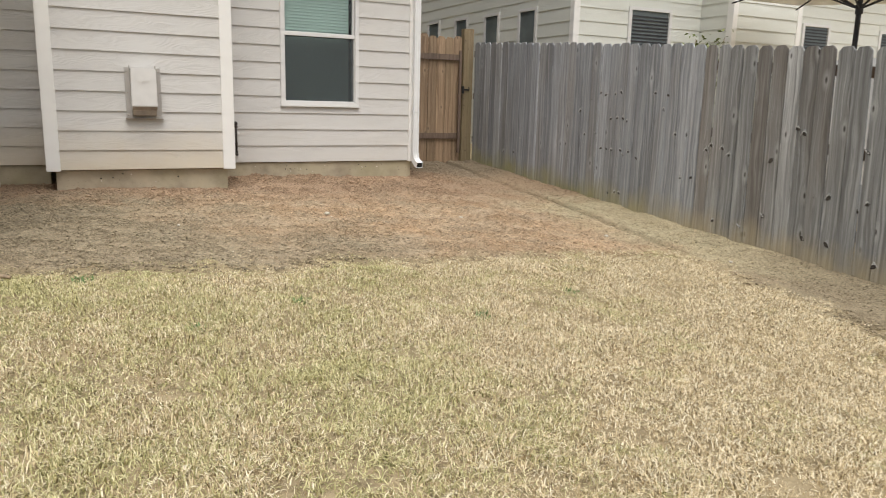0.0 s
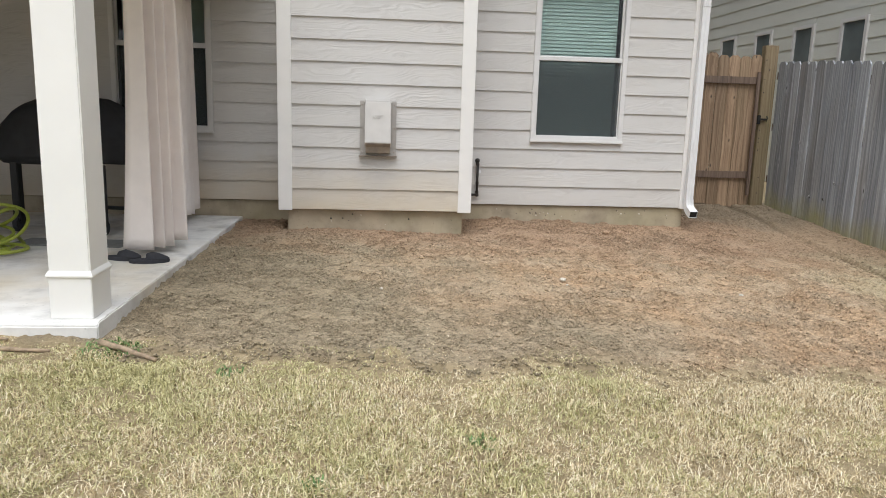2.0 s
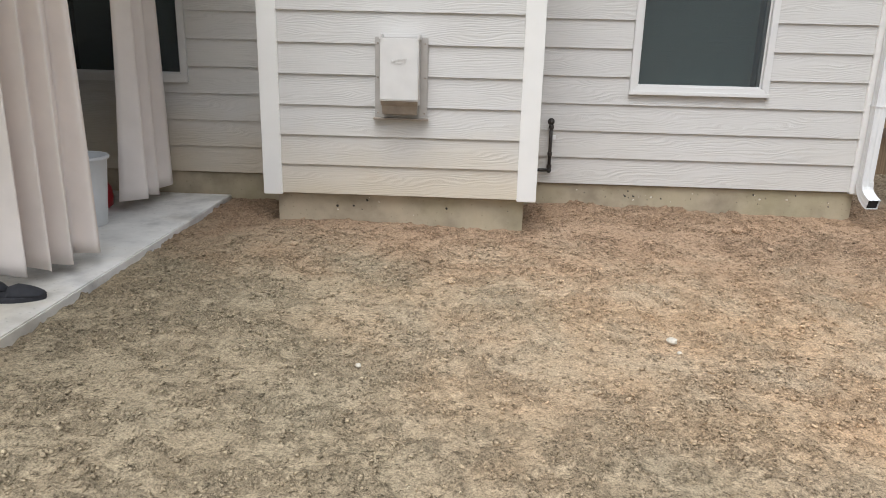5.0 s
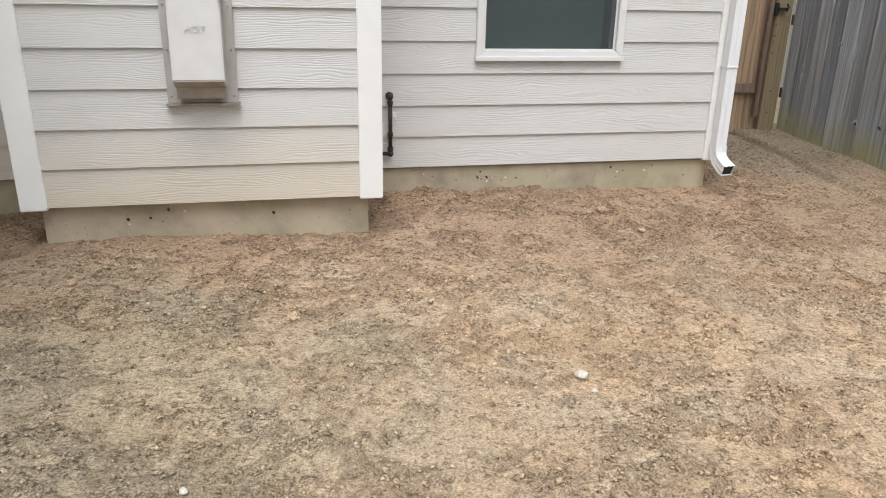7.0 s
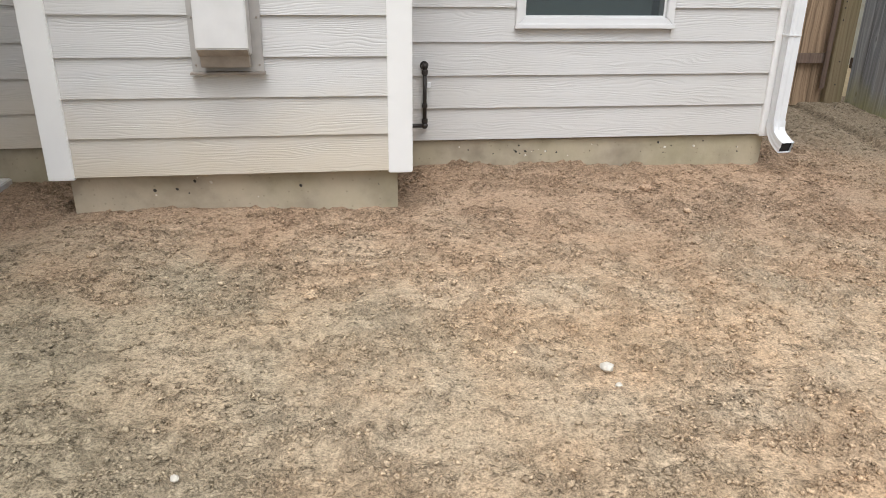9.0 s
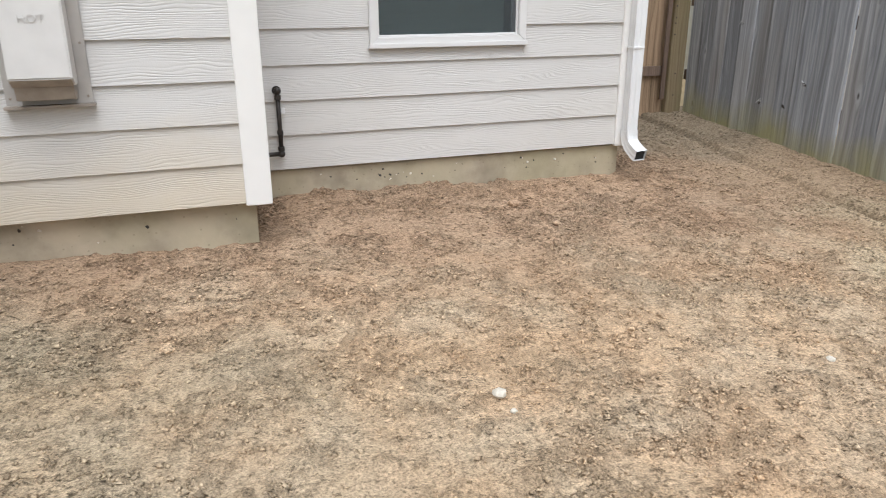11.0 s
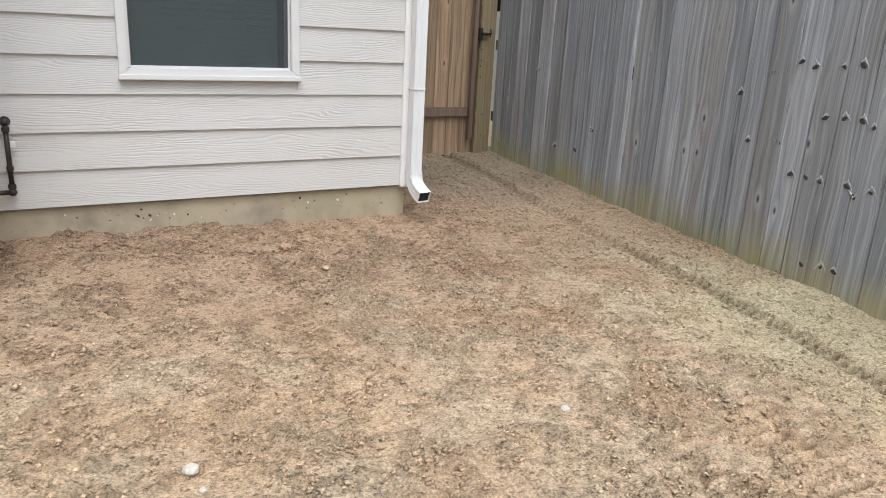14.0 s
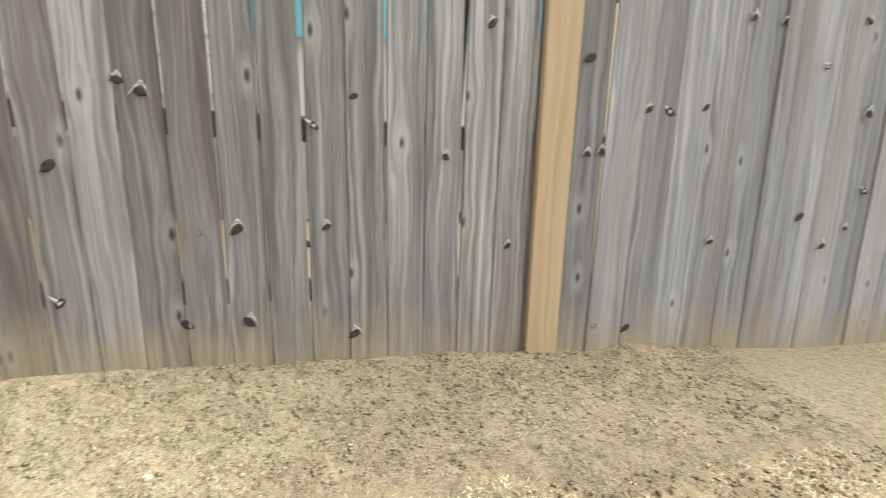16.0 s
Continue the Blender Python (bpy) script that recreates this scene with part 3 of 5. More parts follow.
def lap_board(name, x0, x1, z, parent, material, y, cut_top=None):
    """One lap-siding board on a wall that faces -y: thick proud lower edge, tapering up under the next."""
    hgt = EXPO + 0.02 if cut_top is None else cut_top
    bm = bmesh.new()
    prism(bm, [(0, 0.016), (-0.0095, 0.014), (-0.018, 0.0), (-0.0235, 0.0015), (-0.009, hgt), (0, hgt)], 0.0, x1 - x0, "x")
    ob = part(name, bm, material, parent)
    ob.location = (x0, y, z)
    return ob


def wall_with_holes(name, x0, x1, z0, z1, y0, y1, holes, material):
    """A thick wall along x with rectangular openings right through it."""
    bm = bmesh.new()
    xs = sorted({x0, x1, *[h[0] for h in holes], *[h[1] for h in holes]})
    for a, b in zip(xs, xs[1:]):
        spans = [(h[2], h[3]) for h in holes if h[0] <= a and b <= h[1]]
        z = z0
        for lo, hi in sorted(spans):
            box(bm, (a, y0, z), (b, y1, lo))
            z = hi
        box(bm, (a, y0, z), (b, y1, z1))
    bmesh.ops.remove_doubles(bm, verts=bm.verts, dist=0.0005)
    return part(name, bm, material)


wall_back = structure(wall_with_holes("wall_back", -6.5, RIGHT - 0.003, BASE, TOP, WY, WY + 0.16, [WIN, WIN2, DOOR], M_SIDING), "painted greige lap-siding wall of the house", "wall")
courses = [BASE + i * EXPO for i in range(int((TOP - BASE) / EXPO))]
runs = []
for z in courses:
    spans = [(CH_R + 0.003, RIGHT - 0.065), (-6.5, CH_L - 0.003)]
    for w in (WIN, WIN2, DOOR):
        if z + EXPO > w[2] + 0.01 and z < w[3] - 0.01:
            spans = [q for a, b in spans for q in ((a, min(b, w[0])), (max(a, w[1]), b)) if q[1] - q[0] > 0.02]
    for a, b in spans:
        runs.append((a, b, z))
# boards run on above and below a window in full lengths; those beside it are cut to its jambs
for a, b, z in runs:
    lap_board("siding_board", a, b, z, wall_back, M_SIDING, WY)
for w in (WIN, WIN2):
    for z in courses:
        if z < w[2] - 0.01 < z + EXPO and w[2] - z > 0.03:
            lap_board("siding_board", w[0], w[1], z, wall_back, M_SIDING, WY, cut_top=w[2] - z - 0.002)

wall_chimney = structure(solid("wall_chimney", (CH_L + 0.012, CH_Y, BASE), (CH_R - 0.012, WY - 0.003, 5.2), M_SIDING), "boxed-out siding chimney chase with white corner boards", "wall")
for i in range(20):
    lap_board("siding_board", CH_L + 0.105, CH_R - 0.105, BASE + i * EXPO, wall_chimney, M_SIDING, CH_Y)
for name, a, b in (("corner_board", CH_L, CH_L + 0.108), ("corner_board", CH_R - 0.108, CH_R)):
    solid(name, (a, CH_Y - 0.030, BASE - 0.012), (b, CH_Y + 0.004, 5.15), M_TRIM, wall_chimney, "white painted corner board")
for a, b in ((CH_L - 0.012, CH_L + 0.014), (CH_R - 0.014, CH_R + 0.012)):
    solid("corner_board", (a, CH_Y - 0.027, BASE - 0.012), (b, CH_Y + 0.09, 5.15), M_TRIM, wall_chimney, "white painted corner board")
    solid("side_panel", (a + 0.004, CH_Y + 0.09, BASE), (b - 0.004, WY - 0.004, 5.15), M_SIDING, wall_chimney)
solid("corner_board", (RIGHT - 0.066, WY - 0.034, BASE - 0.012), (RIGHT, WY + 0.004, TOP), M_TRIM, wall_back, "white painted corner board")
wall_side = structure(solid("wall_side", (RIGHT - 0.16, WY + 0.16, BASE - 0.2), (RIGHT, 22.0, TOP), M_SIDING), "painted siding side wall of the house", "wall")
wall_left = structure(solid("wall_left", (-6.6, 4.6, 0.3), (-4.95, WY - 0.004, TOP), M_SIDING), "painted siding wall closing the covered patio", "wall")
wall_far = structure(solid("wall_far", (-9.0, 21.9, 0.2), (RIGHT - 0.165, 22.05, TOP), M_SIDING), "plain far wall of the house", "wall")


def foundation(name, lo, hi):
    bm = bmesh.new()
    n = 26
    xs = [lo[0] + (hi[0] - lo[0]) * i / n for i in range(n + 1)]
    rings = []
    for x in xs:
        j = random.uniform(-0.003, 0.003)
        rings.append([(x, lo[1] + j, lo[2]), (x, lo[1] + random.uniform(-0.002, 0.002), hi[2] - 0.012), (x, lo[1] + 0.010, hi[2]), (x, hi[1], hi[2]), (x, hi[1], lo[2])])
    loft(bm, rings)
    return part(name, bm, M_FOUND)


found_wall = structure(foundation("foundation_wall", (CH_R - 0.1, WY + 0.004, 0.1), (RIGHT - 0.02, WY + 0.15, BASE - 0.002)), "stained tan concrete foundation with a chipped edge", "foundation")
found_chimney = structure(foundation("foundation_chimney", (0.10, CH_Y + 0.035, 0.1), (1.675, WY - 0.02, BASE - 0.004)), "mossy tan concrete footing under the chimney chase", "foundation")
structure(foundation("foundation_patio_wall", (-6.5, WY + 0.006, 0.1), (CH_L, WY + 0.15, BASE - 0.002)), "concrete foundation strip behind the patio", "foundation")


def chips(host, x0, x1, y, z0, z1, count):
    """Broken aggregate showing in the face of the concrete."""
    for _ in range(count):
        bm = bmesh.new()
        r = random.uniform(0.004, 0.011)
        bmesh.ops.create_icosphere(bm, subdivisions=1, radius=r)
        for v in bm.verts:
            v.co *= random.uniform(0.7, 1.2)
        ob = part("chip", bm, random.choice((M_STONE, M_PIPE, M_PIPE)), host)
        ob.location = (random.uniform(x0, x1), y + r * 0.35, random.uniform(z0, z1))


def lap_window(name, w, label):
    """Single-hung white window with insect screen on the lower sash and blinds behind the glass."""
    x0, x1, z0, z1 = w
    th = structure(thing(name, label, "window"), label, "window")
    mid = 2.10
    fr = bmesh.new()
    yf, yb = WY - 0.040, WY + 0.09
    t = 0.040
    prism(fr, [(x0 - 0.006, z0 - 0.006), (x0 + t, z0 + t), (x0 + t, z1 - t), (x0 - 0.006, z1 + 0.006)], yf, yb, "y")
    prism(fr, [(x1 + 0.006, z0 - 0.006), (x1 + 0.006, z1 + 0.006), (x1 - t, z1 - t), (x1 - t, z0 + t)], yf, yb, "y")
    prism(fr, [(x0 - 0.006, z1 + 0.006), (x0 + t, z1 - t), (x1 - t, z1 - t), (x1 + 0.006, z1 + 0.006)], yf, yb, "y")
    prism(fr, [(x0 - 0.006, z0 - 0.006), (x1 + 0.006, z0 - 0.006), (x1 - t, z0 + t), (x0 + t, z0 + t)], yf, yb, "y")
    part("window_frame", fr, M_VINYL, th, "", 0.004)
    solid("window_sill", (x0 - 0.012, yf - 0.012, z0 - 0.018), (x1 + 0.012, yf + 0.02, z0 + 0.008), M_VINYL, th, "", 0.003)
    solid("meeting_rail", (x0 + t - 0.002, yf + 0.012, mid - 0.022), (x1 - t + 0.002, yf + 0.06, mid + 0.018), M_VINYL, th, "", 0.004)
    for a, b, y in ((z0 + t - 0.002, mid - 0.02, yf + 0.058), (mid + 0.016, z1 - t + 0.002, yf + 0.045)):
        solid("sash_stile", (x0 + t - 0.002, y, a), (x0 + t + 0.02, y + 0.02, b), M_VINYL, th)
        solid("sash_stile", (x1 - t - 0.02, y, a), (x1 - t + 0.002, y + 0.02, b), M_VINYL, th)
        solid("sash_rail", (x0 + t + 0.021, y, a), (x1 - t - 0.021, y + 0.02, a + 0.012), M_VINYL, th)
        p = solid("pane", (x0 + t + 0.012, y + 0.008, a + 0.01), (x1 - t - 0.012, y + 0.012, b), M_GLASS, th, "", 0.0)
        p.visible_shadow = False
    sc = bmesh.new()
    ys = yf + 0.030
    sc.faces.new([sc.verts.new(q) for q in ((x0 + t, ys, z0 + t), (x1 - t, ys, z0 + t), (x1 - t, ys, mid - 0.02), (x0 + t, ys, mid - 0.02))])
    part("insect_screen", sc, M_SCREEN, th, "dark grey fibreglass insect screen")
    for a, b, c, d in ((x0 + t - 0.001, z0 + t, x0 + t + 0.012, mid - 0.024), (x1 - t - 0.012, z0 + t, x1 - t + 0.001, mid - 0.024), (x0 + t + 0.012, z0 + t - 0.001, x1 - t - 0.012, z0 + t + 0.011)):
        solid("screen_bar", (a, ys - 0.006, b), (c, ys + 0.006, d), M_VINYL, th, "", 0.002)
    # venetian blind behind the glass
    bl = thing("window_blind", "closed white slatted venetian blind behind the window glass", "blind", (0, 0, 0), "window blinds")
    yb2 = WY + 0.12
    bm = bmesh.new()
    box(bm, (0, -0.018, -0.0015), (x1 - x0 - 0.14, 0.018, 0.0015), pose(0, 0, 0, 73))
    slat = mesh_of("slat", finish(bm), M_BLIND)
    z = z0 + 0.05
    while z < z1 - 0.06:
        ob = new("slat", slat)
        ob.location, ob.parent = (x0 + 0.07, yb2, z), bl
        z += 0.0335
    solid("headrail", (x0 + 0.06, yb2 - 0.02, z1 - 0.05), (x1 - 0.06, yb2 + 0.02, z1 - 0.005), M_BLIND, bl)
    # no room behind: a flat dark sheet stands in for its gloom
    solid("backing_shade", (x0 - 0.05, WY + 0.165, z0 - 0.05), (x1 + 0.05, WY + 0.18, z1 + 0.05), M_DARK, bl, "flat dark sheet standing in for the unlit room")
    return th


chips(found_wall, 2.45, 2.62, WY + 0.004, 0.555, 0.60, 9)
chips(found_wall, 1.9, 3.9, WY + 0.004, 0.55, 0.63, 22)
chips(found_chimney, 0.15, 1.6, CH_Y + 0.035, 0.53, 0.65, 10)
lap_window("window_1", WIN, "white single-hung vinyl window with a dark insect screen")
lap_window("window_2", WIN2, "white single-hung vinyl window behind the patio curtain")

door_1 = structure(thing("door_1", "white-framed sliding glass patio door", "door"), "white-framed sliding glass patio door with dark glass", "door")
for a, b, c, d in ((DOOR[0], DOOR[0] + 0.07, DOOR[2], DOOR[3]), (DOOR[1] - 0.07, DOOR[1], DOOR[2], DOOR[3]), (DOOR[0] + 0.86, DOOR[0] + 0.94, DOOR[2], DOOR[3] - 0.072)):
    solid("door_frame", (a, WY - 0.03, c), (b, WY + 0.07, d), M_VINYL, door_1)
solid("door_frame", (DOOR[0] + 0.07, WY - 0.03, DOOR[3] - 0.07), (DOOR[1] - 0.07, WY + 0.07, DOOR[3]), M_VINYL, door_1)
solid("door_frame", (DOOR[0] + 0.07, WY - 0.03, DOOR[2]), (DOOR[1] - 0.07, WY + 0.07, DOOR[2] + 0.07), M_VINYL, door_1)
for a, b in ((DOOR[0] + 0.06, DOOR[0] + 0.87), (DOOR[0] + 0.93, DOOR[1] - 0.06)):
    solid("pane", (a, WY + 0.02, DOOR[2] + 0.06), (b, WY + 0.026, DOOR[3] - 0.06), M_GLASS, door_1, "", 0.0).visible_shadow = False
# flat dark sheet behind the glass in place of an unlit interior
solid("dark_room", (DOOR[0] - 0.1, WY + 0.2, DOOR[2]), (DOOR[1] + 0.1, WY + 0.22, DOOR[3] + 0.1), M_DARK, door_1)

# covered patio
SLAB_T = 0.508
bm = bmesh.new()
prism(bm, [(4.955, 0.2), (4.95, SLAB_T - 0.02), (4.962, SLAB_T - 0.004), (4.978, SLAB_T), (WY - 0.024, SLAB_T), (WY - 0.024, 0.2)], -4.95, -0.405, "x")
slab = structure(part("patio_slab", bm, M_SLAB, None, "", 0.006), "pale weathered concrete patio slab with soil-stained edges", "patio")
# ceiling and beams are out of view, low and dark to dim the patio
patio_ceiling = structure(solid("patio_ceiling", (-4.95, 4.93, 2.80), (-0.30, WY - 0.03, 2.86), M_CEIL), "unseen patio ceiling, toned dark to dim the patio", "ceiling")
structure(solid("patio_beam_front", (-4.94, 4.98, 2.56), (-0.43, 5.20, 2.797), M_TRIM), "unseen white boxed beam set low over the patio front", "beam")
structure(solid("patio_beam_side", (-0.65, 5.205, 2.56), (-0.43, WY - 0.03, 2.797), M_TRIM), "unseen white boxed beam set low over the patio side", "beam")

bm = bmesh.new()
prism(bm, [(-7.2, TOP), (5.0 - 0.5, TOP), (4.5, TOP + 0.16), (-7.2, TOP + 0.16)], WY - 0.36, 22.4, "y")
roof = structure(part("roof", bm, M_ROOF), "dark asphalt-shingled house roof with white fascia", "roof")
bm = bmesh.new()
prism(bm, [(WY - 0.36, TOP + 0.165), (22.4, TOP + 0.165), (15.4, TOP + 3.4)], -7.2, 4.5, "x")
part("roof_slope", bm, M_ROOF, roof)
# porch roof is out of view; its overhang sets the light on curtain and post
bm = bmesh.new()
prism(bm, [(4.92, 2.865), (WY - 0.030, 2.865), (WY - 0.030, 3.44), (4.92, 3.0)], -5.1, -0.22, "x")
part("porch_roof", bm, M_ROOF, roof)
solid("fascia", (-5.1, 4.89, 2.82), (-0.22, 4.917, 3.01), M_TRIM, roof)

patio_post = thing("patio_post", "square white boxed patio post with a base moulding", "post", (-0.547, 5.13, SLAB_T))
solid("shaft", (-0.098, -0.118, 0.0), (0.098, 0.118, 2.05), M_PILLAR, patio_post, "", 0.006)
solid("base_wrap", (-0.101, -0.121, 0.001), (0.101, 0.121, 0.21), M_PILLAR, patio_post, "", 0.004)
bm = bmesh.new()
loft(bm, [[(sx * (0.098 + g), sy * (0.118 + g), z) for sx, sy in ((-1, -1), (1, -1), (1, 1), (-1, 1))] for g, z in ((0.0035, 0.204), (0.012, 0.212), (0.012, 0.220), (0.006, 0.232), (0.0015, 0.240))])
part("base_moulding", bm, M_PILLAR, patio_post, "thin mitred moulding")


def vent_hood():
    th = thing("exhaust_vent", "painted sheet-metal fireplace vent hood with a brown underside", "vent", (0.898, CH_Y - 0.022, 1.16))
    solid("back_plate", (-0.160, -0.012, 0.0), (0.160, 0.0, 0.475), M_VENTPLATE, th, "", 0.003)
    solid("plate_lip", (-0.168, -0.045, -0.010), (0.168, -0.001, 0.002), M_VENTDARK, th, "dark bottom drip lip", 0.002)
    bm = bmesh.new()
    prof = [(-0.013, 0.075), (-0.105, 0.085), (-0.150, 0.115), (-0.125, 0.470), (-0.013, 0.470)]
    prism(bm, prof, -0.113, 0.113, "x")
    hood = part("hood", bm, M_VENT, th, "", 0.006)
    bm = bmesh.new()
    prism(bm, [(-0.1055, 0.0825), (-0.014, 0.0725), (-0.014, 0.02), (-0.09, 0.03)], -0.106, 0.106, "x")
    part("underside_grille", bm, M_VENTDARK, th, "brown outlet grille", 0.002)
    # the bevel's brownish shading is put in as a darker strip
    bm = bmesh.new()
    prism(bm, [(-0.1505, 0.1145), (-0.1075, 0.0838), (-0.1095, 0.0825), (-0.1535, 0.1135)], -0.108, 0.108, "x")
    part("front_bevel", bm, M_VENTDARK, th, "shaded brown lower bevel")
    for sx in (-1, 1):
        solid("top_ear", (sx * 0.113 - 0.008, -0.128, 0.462), (sx * 0.113 + 0.008, -0.02, 0.492), M_VENT, th, "", 0.002)
        for z in (0.03, 0.24, 0.44):
            bm = bmesh.new()
            loft(bm, [ring((sx * 0.142, -0.0115, z), 0.006, 8, (0, -1, 0)), ring((sx * 0.142, -0.0155, z), 0.0045, 8, (0, -1, 0))])
            part("screw", bm, M_VENTDARK, th)
    word = bpy.data.curves.new("embossed_word", "FONT")
    word.body, word.size, word.extrude, word.align_x = "HOT", 0.045, 0.0012, "CENTER"
    ob = new("embossed_word", word)
    word.materials.append(M_VENT)
    ob.matrix_world = pose(0, -0.1372, 0.325, 94.1, 0, 0)
    ob.parent = th
    return th


vent_hood()


def gas_pipe():
    th = thing("gas_pipe", "black iron gas stub pipe with elbows on the siding", "pipe", (1.872, WY - 0.055, 0.765))
    r = 0.0115
    bm = bmesh.new()
    tube(bm, [(0, 0, 0), (0, 0, 0.333)], r)
    part("riser", bm, M_PIPE, th, "", 0, True)
    bm = bmesh.new()
    tube(bm, [(0, 0, 0), (-0.127, 0, 0)], r)
    part("lower_run", bm, M_PIPE, th, "", 0, True)
    bm = bmesh.new()
    tube(bm, [(0, 0, 0.333), (0, 0.04, 0.333)], r)
    part("upper_stub", bm, M_PIPE, th, "", 0, True)
    for c in ((0, 0, 0), (0, 0, 0.333)):
        bm = bmesh.new()
        bmesh.ops.create_uvsphere(bm, u_segments=12, v_segments=8, radius=0.019, matrix=Matrix.Translation(c))
        part("elbow", bm, M_PIPE, th, "", 0, True)
    for z, rr in ((0.028, 0.0175), (0.30, 0.0175), (0.115, 0.016)):
        bm = bmesh.new()
        loft(bm, [ring((0, 0, z - 0.011), rr), ring((0, 0, z + 0.011), rr)])
        part("collar", bm, M_PIPE, th)
    bm = bmesh.new()
    box(bm, (0.012, -0.008, 0.215), (0.034, 0.008, 0.245))
    part("valve_tap", bm, M_WHITE, th, "small bright metal valve", 0.003)
    bm = bmesh.new()
    loft(bm, [ring((0, 0.032, 0.333), 0.024, 14, (0, 1, 0)), ring((0, 0.037, 0.333), 0.024, 14, (0, 1, 0))])
    part("wall_flange", bm, M_PIPE, th)
    return th


gas_pipe()


def downspout():
    th = thing("downspout", "white ribbed aluminium downspout with a kicked-out outlet", "downspout", (4.026, WY - 0.072, 0.735))
    def rect(c, w, d, tilt=0.0):
        out = []
        n = 5
        for i in range(n):
            out.append((-w / 2 + w * i / n, -d / 2 + (0.004 if i % 2 else 0)))
        for i in range(n):
            out.append((w / 2 - (0.003 if i % 2 else 0), -d / 2 + d * i / n))
        for i in range(n):
            out.append((w / 2 - w * i / n, d / 2))
        for i in range(n):
            out.append((-w / 2 + (0.003 if i % 2 else 0), d / 2 - d * i / n))
        q = Matrix.Rotation(tilt, 3, "X")
        return [Vector(c) + q @ Vector((x, y, 0)) for x, y in out]
    bm = bmesh.new()
    loft(bm, [rect((0, 0, 0.0), 0.075, 0.06), rect((0, 0, 2.70), 0.075, 0.06)])
    part("pipe", bm, M_WHITE, th)
    bm = bmesh.new()
    turn = Matrix.Rotation(math.radians(8), 4, "Z")
    path = [((0, 0, 0.03), 0.0, 1.08), ((0, -0.002, -0.005), 0.0, 1.1), ((0, -0.012, -0.040), -0.4, 1.08), ((0, -0.040, -0.070), -0.85, 1.10), ((0, -0.085, -0.098), -1.15, 1.14), ((0, -0.122, -0.112), -1.25, 1.16)]
    loft(bm, [[turn @ p for p in rect(c, 0.075 * k, 0.06 * k, t)] for c, t, k in path], cap=False)
    part("elbow", bm, M_WHITE, th, "crimped outlet elbow")
    # dark sheet just inside the mouth stands for the shade in the pipe
    bm = bmesh.new()
    bm.faces.new([bm.verts.new(turn @ p) for p in rect((0, -0.110, -0.108), 0.082, 0.066, -1.25)])
    part("outlet_shadow", bm, M_DARK, th, "dark sheet for the shade in the open mouth")
    for z in (0.53, 1.9):
        bm = bmesh.new()
        box(bm, (-0.041, -0.033, z - 0.006), (0.041, 0.04, z + 0.006))
        part("strap", bm, M_WHITE, th, "", 0.002)
    for z in (0.02, 0.008, -0.004):
        bm = bmesh.new()
        loft(bm, [rect((0, 0, z), 0.0825, 0.067), rect((0, 0, z + 0.004), 0.0835, 0.068)])
        part("crimp", bm, M_WHITE, th)
    return th


downspout()

# ---- fence and gate ----
FX, PITCH = 5.876, 0.1635


def picket_mesh(low, high, tall, thick, name, material, bend=0.0):
    bm = bmesh.new()
    a, b = low / 2, high / 2
    prism(bm, [(-a, 0), (a, 0), (b, tall - 0.035), (b - 0.032, tall), (-b + 0.032, tall), (-b, tall - 0.035)], 0.0, thick, "x")
    finish(bm, 0.004)
    for v in bm.verts:
        v.co.y += bend * (v.co.z / tall) ** 2
    return mesh_of(name, bm, material)


fence = structure(thing("fence", "weathered grey dog-eared picket fence with algae at its foot", "fence"), "weathered grey dog-eared picket fence with algae at its foot", "fence")
tight = [picket_mesh(0.1612, 0.1606, 1.88, 0.018, "picket", M_FENCE, b) for b in (0.0, 0.001, -0.001)]
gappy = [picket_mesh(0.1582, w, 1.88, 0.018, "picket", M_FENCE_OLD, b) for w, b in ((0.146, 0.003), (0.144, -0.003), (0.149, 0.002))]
wide = [picket_mesh(0.1845, 0.1838, 1.88, 0.018, "picket", M_FENCE, b) for b in (0.0, 0.001)]
JOINT, SPLICE = 4.932, 2.857
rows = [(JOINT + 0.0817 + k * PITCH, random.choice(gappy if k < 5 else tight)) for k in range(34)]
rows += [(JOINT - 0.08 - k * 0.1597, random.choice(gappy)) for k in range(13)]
rows += [(SPLICE - 0.0935 - k * 0.187, random.choice(wide)) for k in range(38)]
for y, m in rows:
    ob = new("picket", m)
    z = float(ground_z(FX, y)) - 0.035 + random.uniform(-0.008, 0.008)
    tilt = 1.9 * min(1.0, max(0.0, (6.4 - y) / 2.0)) + 1.8 * min(2.0, max(0.0, 2.8 - y))
    ob.location = (FX + random.uniform(-0.005, 0.005), y, z)
    ob.rotation_euler = (math.radians(random.uniform(-0.25, 0.25) - tilt), math.radians(random.uniform(-0.2, 0.2)), math.radians(random.uniform(-1.6, 1.6)))
    ob.parent = fence
for dz in (0.32, 0.98, 1.62):
    bm = bmesh.new()
    ys = (-4.3, 10.55)
    rows = []
    for yy in ys:
        zz = float(ground_z(FX, yy)) + dz
        rows.append([(FX + 0.022, yy, zz), (FX + 0.060, yy, zz), (FX + 0.060, yy, zz + 0.09), (FX + 0.022, yy, zz + 0.09)])
    loft(bm, rows)
    part("rail", bm, M_RAIL, fence)
for yy in (-3.8, -1.4, 1.0, 3.4, 5.8, 8.2):
    z = float(ground_z(FX, yy))
    solid("post", (FX + 0.062, yy - 0.045, z - 0.3), (FX + 0.152, yy + 0.045, z + 1.8), M_RAIL, fence)
bm = bmesh.new()
z = float(ground_z(FX, 2.92))
box(bm, (-0.032, -0.079, 0.0), (0.0, 0.079, 1.80))
ob = part("new_board", bm, M_NEWBOARD, fence, "fresh yellow pine board fixed over the pickets", 0.004)
